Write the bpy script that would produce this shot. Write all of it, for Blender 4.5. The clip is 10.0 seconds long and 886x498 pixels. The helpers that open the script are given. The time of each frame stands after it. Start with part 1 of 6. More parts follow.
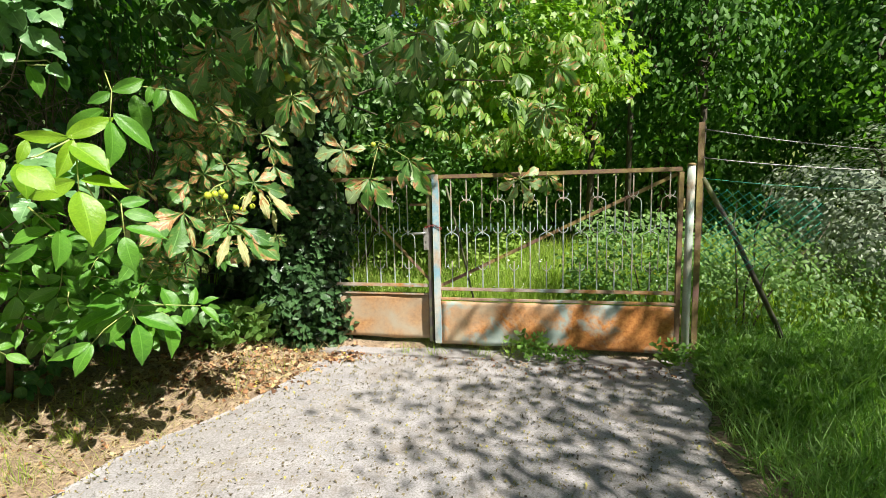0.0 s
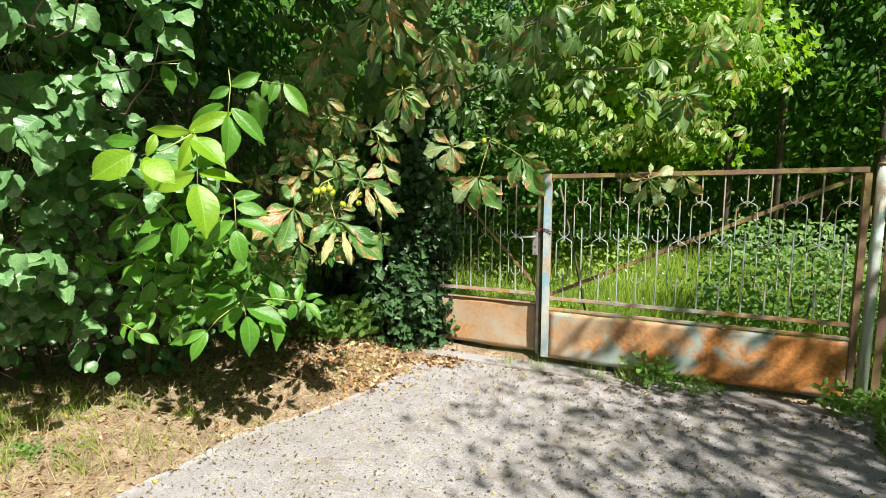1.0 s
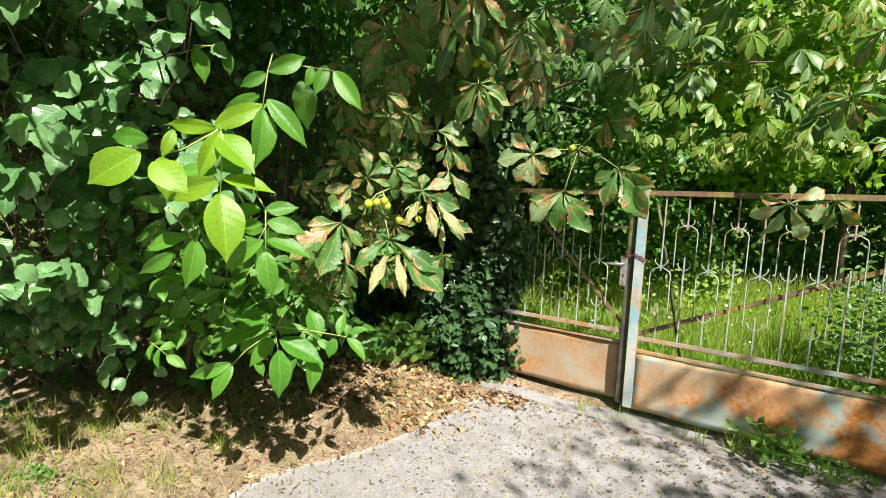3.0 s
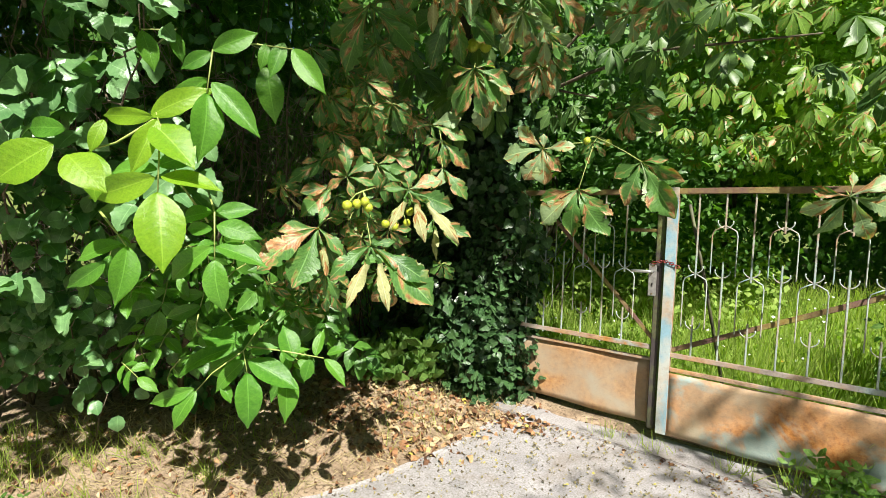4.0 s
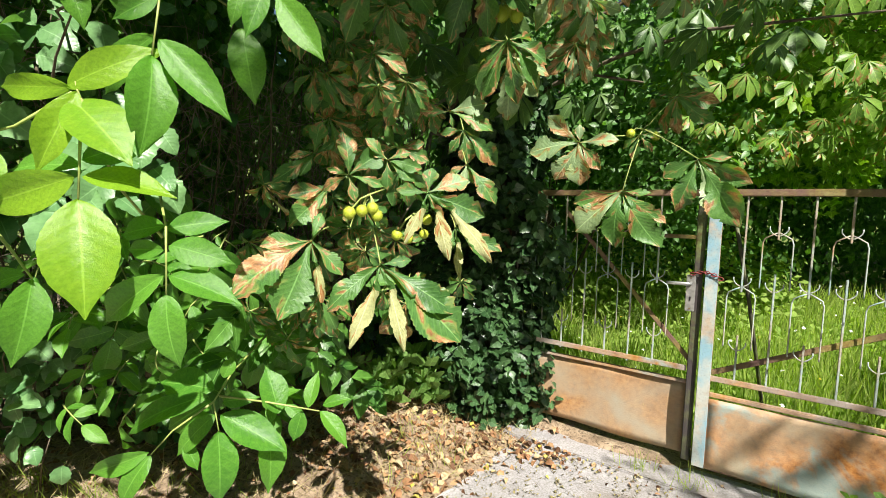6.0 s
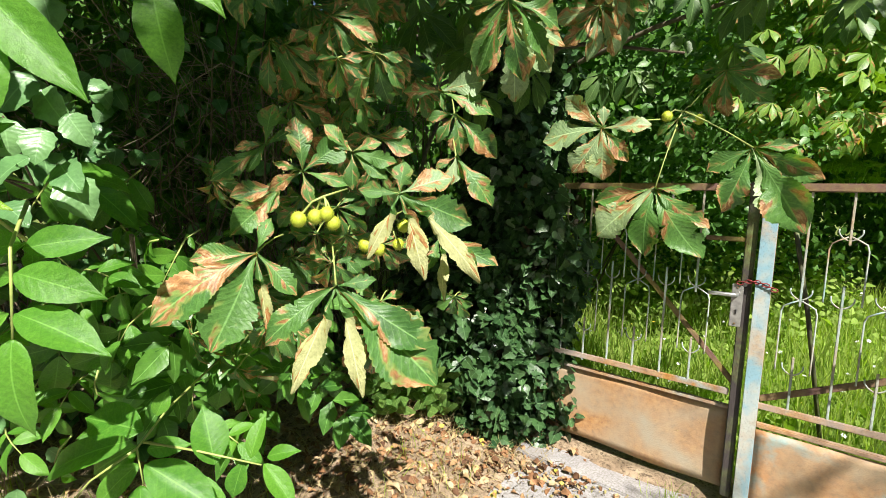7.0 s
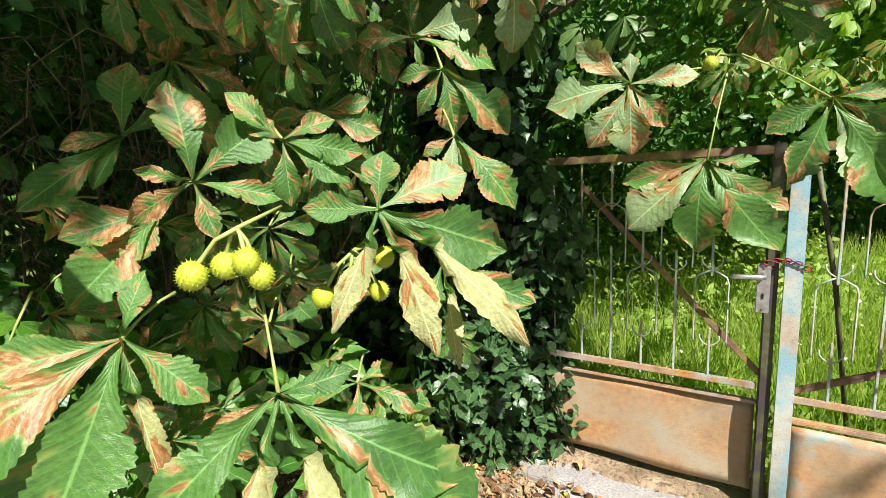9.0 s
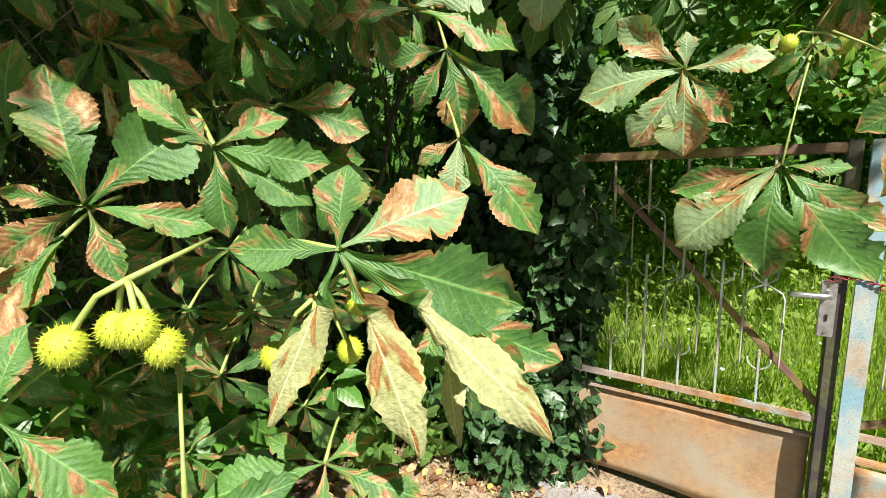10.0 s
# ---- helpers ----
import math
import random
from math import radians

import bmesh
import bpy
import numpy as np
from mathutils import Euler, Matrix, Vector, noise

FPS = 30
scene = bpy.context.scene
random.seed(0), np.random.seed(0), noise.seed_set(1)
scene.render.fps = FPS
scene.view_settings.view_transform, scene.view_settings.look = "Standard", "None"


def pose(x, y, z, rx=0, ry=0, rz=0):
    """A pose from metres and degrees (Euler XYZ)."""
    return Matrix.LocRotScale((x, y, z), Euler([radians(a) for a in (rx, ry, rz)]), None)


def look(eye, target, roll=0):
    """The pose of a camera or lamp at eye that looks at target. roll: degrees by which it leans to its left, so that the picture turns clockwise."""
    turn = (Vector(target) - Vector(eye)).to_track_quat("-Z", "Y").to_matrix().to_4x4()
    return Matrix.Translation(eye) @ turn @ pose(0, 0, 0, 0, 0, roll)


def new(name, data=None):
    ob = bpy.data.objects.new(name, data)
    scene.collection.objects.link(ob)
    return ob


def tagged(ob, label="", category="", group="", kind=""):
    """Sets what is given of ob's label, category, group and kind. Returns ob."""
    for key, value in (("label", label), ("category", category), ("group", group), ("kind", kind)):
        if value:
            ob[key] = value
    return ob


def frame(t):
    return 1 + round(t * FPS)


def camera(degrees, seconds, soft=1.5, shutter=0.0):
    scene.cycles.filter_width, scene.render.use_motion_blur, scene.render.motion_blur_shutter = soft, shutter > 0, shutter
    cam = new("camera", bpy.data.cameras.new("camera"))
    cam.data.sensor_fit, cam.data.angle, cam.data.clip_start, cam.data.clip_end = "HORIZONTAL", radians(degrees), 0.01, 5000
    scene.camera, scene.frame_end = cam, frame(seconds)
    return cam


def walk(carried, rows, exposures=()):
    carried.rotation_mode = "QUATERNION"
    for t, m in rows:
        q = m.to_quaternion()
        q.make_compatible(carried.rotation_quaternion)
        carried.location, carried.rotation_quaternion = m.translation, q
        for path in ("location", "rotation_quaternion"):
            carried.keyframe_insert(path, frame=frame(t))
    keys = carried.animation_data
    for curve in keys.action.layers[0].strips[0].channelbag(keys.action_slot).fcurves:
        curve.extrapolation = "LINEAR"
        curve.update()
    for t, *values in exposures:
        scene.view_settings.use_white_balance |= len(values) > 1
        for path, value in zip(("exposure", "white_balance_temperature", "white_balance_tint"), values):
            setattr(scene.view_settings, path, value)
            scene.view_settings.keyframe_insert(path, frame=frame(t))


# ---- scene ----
cam = camera(88.2, 10.0, 0.6)
PATH = [
    (0, (0.227, 0.229, 1.385), (0.097, 2.213, 1.166), -1.3),
    (0.5, (0.171, 0.298, 1.372), (-0.157, 2.26, 1.162), -0.6),
    (1, (0.169, 0.454, 1.379), (-0.406, 2.358, 1.17), 0.0),
    (1.5, (0.19, 0.63, 1.435), (-0.581, 2.462, 1.22), 1.5),
    (2, (0.13, 0.737, 1.435), (-0.663, 2.561, 1.222), 2.1),
    (2.5, (0.004, 0.785, 1.435), (-0.794, 2.609, 1.249), 1.5),
    (2.7, (-0.055, 0.813, 1.451), (-0.851, 2.637, 1.25), 2.3),
    (3.8, (-0.001, 1.158, 1.402), (-0.906, 2.935, 1.253), 1.3),
    (4, (-0.021, 1.195, 1.401), (-0.956, 2.958, 1.253), 1.3),
    (4.5, (-0.166, 1.271, 1.398), (-1.073, 3.048, 1.261), 1.7),
    (5, (-0.259, 1.357, 1.431), (-1.177, 3.129, 1.298), 1.5),
    (5.5, (-0.287, 1.38, 1.436), (-1.174, 3.167, 1.29), 1.3),
    (5.7, (-0.315, 1.401, 1.435), (-1.184, 3.196, 1.283), 1.4),
    (6.8, (-0.307, 1.753, 1.489), (-1.286, 3.483, 1.265), 1.9),
    (7, (-0.33, 1.799, 1.49), (-1.326, 3.519, 1.264), 1.7),
    (7.5, (-0.442, 1.881, 1.489), (-1.445, 3.589, 1.216), 2.1),
    (8, (-0.604, 1.942, 1.511), (-1.493, 3.711, 1.223), -1.6),
    (8.5, (-0.652, 2.021, 1.527), (-1.433, 3.836, 1.213), -3.1),
    (9, (-0.648, 2.163, 1.534), (-1.436, 3.974, 1.218), -2.7),
    (9.5, (-0.648, 2.305, 1.56), (-1.508, 4.079, 1.224), -2.1),
    (9.7, (-0.65, 2.329, 1.571), (-1.531, 4.086, 1.202), -2.0),
    (10, (-0.694, 2.355, 1.566), (-1.573, 4.115, 1.208), -2.2),
]
walk(cam, [(t, look(eye, target, roll)) for t, eye, target, roll in PATH], [(0.0, 1.16), (10.0, 1.16)])

# ---- light ----
world = bpy.data.worlds.new("sky")
scene.world = world
world.use_nodes = True
wn = world.node_tree
sky = wn.nodes.new("ShaderNodeTexSky")
sky.sky_type, sky.sun_disc = "NISHITA", False
sky.sun_elevation, sky.sun_rotation = radians(47.5), radians(135)
wn.nodes["Background"].inputs["Strength"].default_value = 0.036
wn.links.new(sky.outputs[0], wn.nodes["Background"].inputs[0])
SUN = Vector((-0.55, 0.55, -0.85)).normalized()
sun = new("sun", bpy.data.lights.new("sun", "SUN"))
sun.data.energy, sun.data.angle, sun.data.color = 5.0, radians(0.55), (1.0, 0.95, 0.86)
sun.matrix_world = look((4, -4, 8), Vector((4, -4, 8)) + SUN)


# ---- materials ----
class Mat:
    """A small wrapper that makes a node material readable to write."""

    def __init__(self, name):
        self.m = bpy.data.materials.new(name)
        self.m.use_nodes = True
        self.t = self.m.node_tree
        self.b = self.t.nodes["Principled BSDF"]
        self.out = self.t.nodes["Material Output"]

    def node(self, kind, **kw):
        n = self.t.nodes.new(kind)
        for k, v in kw.items():
            n.inputs[k.replace("_", " ")].default_value = v
        return n

    def link(self, a, b):
        self.t.links.new(a, b)

    def val(self, sock, x):
        if isinstance(x, (int, float)):
            sock.default_value = x
        elif isinstance(x, tuple):
            sock.default_value = (*x, 1) if len(x) == 3 and len(sock.default_value) == 4 else x
        else:
            self.link(x, sock)

    def math(self, op, a, b=0.0, c=0.0):
        n = self.t.nodes.new("ShaderNodeMath")
        n.operation = op
        for s, x in zip(n.inputs, (a, b, c)):
            self.val(s, x)
        return n.outputs[0]

    def mix(self, f, a, b, kind="MIX"):
        n = self.t.nodes.new("ShaderNodeMix")
        n.data_type, n.blend_type = "RGBA", kind
        self.val(n.inputs[0], f), self.val(n.inputs[6], a), self.val(n.inputs[7], b)
        return n.outputs[2]

    def ramp(self, f, stops):
        n = self.t.nodes.new("ShaderNodeValToRGB")
        while len(n.color_ramp.elements) < len(stops):
            n.color_ramp.elements.new(0.5)
        for e, (p, c) in zip(n.color_ramp.elements, stops):
            e.position, e.color = p, ((*c, 1) if isinstance(c, tuple) else (c, c, c, 1))
        self.link(f, n.inputs[0])
        return n.outputs[0]

    def coords(self, kind="Object"):
        return self.t.nodes.new("ShaderNodeTexCoord").outputs[kind]

    def noise(self, vec, scale, detail=4.0, rough=0.55, distort=0.0):
        n = self.node("ShaderNodeTexNoise", Scale=scale, Detail=detail, Roughness=rough, Distortion=distort)
        if vec is not None:
            self.link(vec, n.inputs["Vector"])
        return n.outputs[0]

    def island(self):
        return self.t.nodes.new("ShaderNodeNewGeometry").outputs["Random Per Island"]

    def own(self):
        return self.t.nodes.new("ShaderNodeObjectInfo").outputs["Random"]

    def bump(self, height, strength, distance=0.01):
        n = self.node("ShaderNodeBump", Strength=strength, Distance=distance)
        self.link(height, n.inputs["Height"])
        self.link(n.outputs[0], self.b.inputs["Normal"])
        return n.outputs[0]

    def set(self, color=None, rough=0.6, metal=0.0, spec=0.5):
        if color is not None:
            self.val(self.b.inputs["Base Color"], color)
        self.val(self.b.inputs["Roughness"], rough)
        self.val(self.b.inputs["Metallic"], metal)
        self.val(self.b.inputs["Specular IOR Level"], spec)
        return self.m


def leaf_material(name, dark, light, rough=0.42, thin=0.3, veins=7.0, spots=0.0, glow=(0.6, 1.0, 0.25), seed="island", spec=0.45, ridge=0.08, crinkle=0.5, rib_tone=0.6, vein_tone=0.26, patch=(1.8, 3.0, 0.004), brown=(0.40, 0.185, 0.06), tan=(0.60, 0.42, 0.21)):
    """Leaf with midrib, side veins, optional dry stripes between the veins, and light that passes through."""
    k = Mat(name)
    rnd = k.own() if seed == "own" else k.island()
    uv = k.coords("UV")
    sep = k.t.nodes.new("ShaderNodeSeparateXYZ")
    k.link(uv, sep.inputs[0])
    u, v = sep.outputs[0], sep.outputs[1]
    side = k.math("ABSOLUTE", k.math("SUBTRACT", u, 0.5))
    col = k.mix(rnd, dark, light)
    large = k.noise(k.coords("Object"), 9.0, 3.0)
    col = k.mix(k.ramp(large, [(0.35, 0.0), (0.7, 0.55)]), col, light)
    col = k.mix(k.ramp(k.noise(k.coords("Object"), 34.0, 4.0, 0.65), [(0.42, 0.0), (0.62, 0.35)]), col, tuple(x * 0.62 for x in dark))
    phase = k.math("MULTIPLY_ADD", side, -0.42, v)
    wave = k.math("SINE", k.math("MULTIPLY", phase, veins * 6.2832))
    vein = k.ramp(wave, [(0.80, 0.0), (1.0, vein_tone)])
    col = k.mix(vein, col, tuple(min(1.0, c * 1.5 + 0.03) for c in light))
    rib = k.ramp(side, [(0.008, rib_tone), (0.028, 0.0)])
    if spots:
        shift = k.t.nodes.new("ShaderNodeCombineXYZ")
        k.link(k.math("MULTIPLY", side, patch[0]), shift.inputs[0])
        k.link(k.math("MULTIPLY", phase, patch[1]), shift.inputs[1])
        k.link(k.math("MULTIPLY_ADD", rnd, 91.0, k.math("MULTIPLY", k.math("GREATER_THAN", u, 0.5), 7.3)), shift.inputs[2])
        blotch = k.math("MULTIPLY_ADD", wave, patch[2], k.noise(shift.outputs[0], 1.0, 3.0, 0.42, 0.15))
        amount = k.math("MULTIPLY_ADD", k.math("SUBTRACT", k.math("FRACT", k.math("MULTIPLY", rnd, 17.3)), 0.5), 0.15, blotch)
        amount = k.math("ADD", amount, k.math("ADD", k.ramp(side, [(0.38, 0.0), (0.5, 0.03)]), k.ramp(v, [(0.80, 0.0), (1.0, 0.05)])))
        hole = k.ramp(amount, [(0.585 - spots, 0.0), (0.615 - spots, 1.0)])
        tone = k.math("MULTIPLY_ADD", wave, 0.012, k.noise(shift.outputs[0], 2.6, 5.0, 0.7))
        dry = k.ramp(tone, [(0.32, tuple(c * 0.45 for c in brown)), (0.48, brown), (0.66, tan)])
        edge = k.ramp(amount, [(0.535 - spots, 0.0), (0.59 - spots, 0.5)])
        col = k.mix(edge, col, (0.34, 0.36, 0.10))
        rim = k.ramp(amount, [(0.60 - spots, 1.0), (0.66 - spots, 0.0)])
        dry = k.mix(k.math("MULTIPLY", rim, 0.55), dry, tuple(x * 0.42 for x in brown))
        col = k.mix(hole, col, dry)
    col = k.mix(rib, col, tuple(min(1.0, c * 1.7 + 0.06) for c in light))
    fine = k.noise(k.coords("Object"), 160.0, 2.0)
    pucker = k.noise(k.coords("Object"), 55.0, 3.0)
    nrm = k.bump(k.math("ADD", k.math("MULTIPLY", wave, ridge), k.math("MULTIPLY_ADD", fine, 0.4, k.math("MULTIPLY", pucker, crinkle))), 0.5, 0.0025)
    k.set(col, k.math("MULTIPLY_ADD", fine, 0.2, rough - 0.1), 0.0, spec)
    tr = k.t.nodes.new("ShaderNodeBsdfTranslucent")
    k.link(k.mix(1.0, col, glow, "MULTIPLY"), tr.inputs[0])
    k.link(nrm, tr.inputs["Normal"])
    gain = k.t.nodes.new("ShaderNodeMixShader")
    gain.inputs[0].default_value = thin
    k.link(k.b.outputs[0], gain.inputs[1]), k.link(tr.outputs[0], gain.inputs[2])
    k.link(gain.outputs[0], k.out.inputs[0])
    return k.m


GLOW = (1.5, 1.8, 0.45)
CHEST_LOOK = {"ridge": 0.16, "crinkle": 0.7, "veins": 13.0, "rough": 0.40, "seed": "own", "thin": 0.26, "spec": 0.5, "rib_tone": 0.55, "vein_tone": 0.18, "patch": (1.9, 3.6, 0.004)}
M_CHEST = leaf_material("chestnut_leaf", (0.038, 0.115, 0.026), (0.115, 0.25, 0.055), spots=0.02, glow=GLOW, brown=(0.37, 0.18, 0.07), tan=(0.64, 0.46, 0.25), **CHEST_LOOK)
# whitened chestnut green: the sheen of grazing sunlight is painted into the colour
M_CHEST_SHEEN = leaf_material("chestnut_leaf_sheen", (0.17, 0.29, 0.13), (0.33, 0.43, 0.22), spots=0.02, glow=GLOW, brown=(0.44, 0.23, 0.09), tan=(0.66, 0.47, 0.27), **CHEST_LOOK)
M_CHEST_DRY = leaf_material("chestnut_leaf_underside", (0.35, 0.37, 0.15), (0.50, 0.50, 0.26), rough=0.6, spots=0.02, ridge=0.2, crinkle=1.6, veins=13.0, vein_tone=0.1, patch=(2.3, 4.2, 0.007), seed="own", thin=0.3, glow=(1.2, 1.2, 0.7), spec=0.2, tan=(0.5, 0.36, 0.2))
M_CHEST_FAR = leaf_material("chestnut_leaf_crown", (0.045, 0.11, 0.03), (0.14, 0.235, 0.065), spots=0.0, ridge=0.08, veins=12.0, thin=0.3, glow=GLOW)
# lighter, yellower copy of the crown green: sunlight is put into the leaf colour
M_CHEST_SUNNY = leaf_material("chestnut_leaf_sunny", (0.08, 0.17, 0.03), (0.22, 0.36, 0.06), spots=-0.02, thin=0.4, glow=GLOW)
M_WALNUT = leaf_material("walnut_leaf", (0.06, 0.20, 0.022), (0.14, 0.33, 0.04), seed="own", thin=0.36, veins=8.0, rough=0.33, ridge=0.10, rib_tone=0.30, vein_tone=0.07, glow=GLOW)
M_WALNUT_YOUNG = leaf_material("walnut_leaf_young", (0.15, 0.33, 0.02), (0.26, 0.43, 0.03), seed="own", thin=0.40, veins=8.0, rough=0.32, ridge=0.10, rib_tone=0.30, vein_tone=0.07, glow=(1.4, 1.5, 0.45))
# darker copy of the walnut green: shade behind the sprays is in the colour
M_WALNUT_SHADED = leaf_material("walnut_leaf_inner_shaded", (0.03, 0.10, 0.018), (0.10, 0.245, 0.035), vein_tone=0.08, thin=0.30, rough=0.38, glow=GLOW)
M_HEDGE = leaf_material("hedge_leaf", (0.035, 0.115, 0.035), (0.13, 0.29, 0.10), thin=0.24, veins=7.0, vein_tone=0.06, rib_tone=0.3, rough=0.36, glow=GLOW)
# paler than the hedge green: gloss and sunlight are put into the base colour
M_HAZEL_LIT = leaf_material("hazel_leaf_lit", (0.065, 0.175, 0.06), (0.19, 0.35, 0.14), thin=0.22, veins=8.0, vein_tone=0.06, rib_tone=0.3, rough=0.36, spec=0.5, ridge=0.12, glow=GLOW)
M_IVY = leaf_material("ivy_leaf", (0.016, 0.05, 0.018), (0.062, 0.135, 0.042), thin=0.06, veins=3.0, rough=0.36, spec=0.5, glow=GLOW)
M_DARK_LEAF = leaf_material("thicket_leaf", (0.04, 0.11, 0.025), (0.13, 0.28, 0.06), thin=0.35, veins=4.0, glow=GLOW)
M_WOOD_LEAF = leaf_material("woodland_leaf", (0.03, 0.09, 0.02), (0.12, 0.26, 0.045), thin=0.38, veins=4.0, spec=0.25, rough=0.5, glow=GLOW)
M_MAPLE = leaf_material("maple_leaf", (0.11, 0.24, 0.02), (0.24, 0.40, 0.04), thin=0.42, veins=4.0, glow=(1.5, 1.6, 0.5))
M_GREY_LEAF = leaf_material("grey_shrub_leaf", (0.14, 0.19, 0.13), (0.38, 0.43, 0.32), thin=0.2, veins=4.0, rough=0.5, glow=(1.1, 1.3, 0.7))
M_GRASS = leaf_material("grass_blade", (0.12, 0.20, 0.03), (0.38, 0.46, 0.11), thin=0.48, veins=1.0, rough=0.6, spec=0.2, glow=GLOW)
M_HERB = leaf_material("meadow_herb_leaf", (0.15, 0.25, 0.04), (0.36, 0.47, 0.12), thin=0.42, veins=4.0, vein_tone=0.05, rib_tone=0.1, rough=0.65, spec=0.15, glow=GLOW)
M_VERGE = leaf_material("verge_grass_blade", (0.10, 0.21, 0.06), (0.28, 0.42, 0.15), thin=0.35, veins=1.0, rough=0.5, glow=GLOW)
M_WEED = leaf_material("weed_leaf", (0.06, 0.15, 0.03), (0.20, 0.34, 0.08), thin=0.35, veins=4.0, rough=0.5, glow=GLOW)
M_DRY_GRASS = leaf_material("dry_grass", (0.24, 0.20, 0.08), (0.5, 0.42, 0.22), thin=0.2, veins=1.0, rough=0.7, glow=(1.1, 1.0, 0.7))


def litter_material():
    k = Mat("leaf_litter")
    c = k.ramp(k.island(), [(0.0, (0.06, 0.03, 0.018)), (0.25, (0.20, 0.10, 0.05)), (0.5, (0.36, 0.19, 0.09)), (0.75, (0.46, 0.32, 0.17)), (0.9, (0.56, 0.44, 0.28)), (1.0, (0.46, 0.40, 0.06))])
    c = k.mix(k.ramp(k.noise(k.coords(), 70.0), [(0.4, 0.0), (0.7, 0.5)]), c, (0.12, 0.06, 0.03))
    return k.set(c, 0.75, 0, 0.25)


def grit_material():
    k = Mat("fallen_bits")
    c = k.ramp(k.island(), [(0.0, (0.08, 0.065, 0.045)), (0.3, (0.16, 0.135, 0.08)), (0.55, (0.25, 0.22, 0.11)), (0.8, (0.30, 0.26, 0.11)), (1.0, (0.40, 0.38, 0.10))])
    return k.set(c, 0.8, 0, 0.2)


def concrete_material():
    k = Mat("old_concrete")
    o = k.coords()
    big, mid, fine = k.noise(o, 0.9, 5.0, 0.6), k.noise(o, 7.0, 6.0, 0.65), k.noise(o, 90.0, 5.0, 0.7)
    c = k.ramp(mid, [(0.3, (0.265, 0.255, 0.265)), (0.55, (0.375, 0.362, 0.375)), (0.75, (0.47, 0.455, 0.465))])
    c = k.mix(k.ramp(big, [(0.42, 0.0), (0.62, 0.55)]), c, (0.30, 0.28, 0.27))
    c = k.mix(k.ramp(fine, [(0.40, 0.75), (0.54, 0.0)]), c, (0.20, 0.185, 0.16))
    c = k.mix(k.ramp(fine, [(0.60, 0.0), (0.72, 0.7)]), c, (0.62, 0.58, 0.55))
    dirt = k.noise(o, 2.6, 6.0, 0.7, 0.6)
    c = k.mix(k.ramp(dirt, [(0.52, 0.0), (0.68, 0.5)]), c, (0.20, 0.155, 0.11))
    k.bump(k.math("ADD", k.math("MULTIPLY", fine, 1.0), k.math("MULTIPLY", mid, 1.2)), 0.8, 0.006)
    return k.set(c, 0.85, 0, 0.25)


def soil_material():
    k = Mat("soil_and_grass")
    o = k.coords()
    mid, fine, big = k.noise(o, 6.0, 6.0, 0.7), k.noise(o, 55.0, 5.0, 0.7), k.noise(o, 0.7, 4.0)
    c = k.ramp(mid, [(0.3, (0.15, 0.105, 0.07)), (0.5, (0.33, 0.245, 0.165)), (0.72, (0.50, 0.40, 0.28))])
    c = k.mix(k.ramp(fine, [(0.36, 0.8), (0.5, 0.0)]), c, (0.06, 0.042, 0.03))
    c = k.mix(k.ramp(fine, [(0.6, 0.0), (0.72, 0.7)]), c, (0.46, 0.38, 0.28))
    sep = k.t.nodes.new("ShaderNodeSeparateXYZ")
    k.link(o, sep.inputs[0])
    # the meadow beyond the gate and the verge are green underfoot
    green = k.ramp(fine, [(0.35, (0.07, 0.10, 0.025)), (0.65, (0.20, 0.25, 0.07))])
    lim = k.math("GREATER_THAN", k.math("MULTIPLY_ADD", mid, 1.6, sep.outputs[1]), 5.9)
    verge = k.math("GREATER_THAN", k.math("MULTIPLY_ADD", mid, 1.0, sep.outputs[0]), 2.2)
    c = k.mix(k.math("MAXIMUM", lim, verge), c, green)
    k.bump(k.math("ADD", fine, mid), 0.9, 0.015)
    return k.set(c, 0.95, 0, 0.15)


def bark_material(name, a, b):
    k = Mat(name)
    o = k.coords()
    st = k.node("ShaderNodeMapping", Scale=(1.0, 1.0, 0.22))
    k.link(o, st.inputs[0])
    n = k.noise(st.outputs[0], 38.0, 6.0, 0.7)
    c = k.ramp(n, [(0.32, a), (0.68, b)])
    c = k.mix(k.ramp(k.noise(o, 8.0), [(0.5, 0.0), (0.7, 0.4)]), c, (0.10, 0.12, 0.06))
    k.bump(n, 0.8, 0.01)
    return k.set(c, 0.85, 0, 0.2)


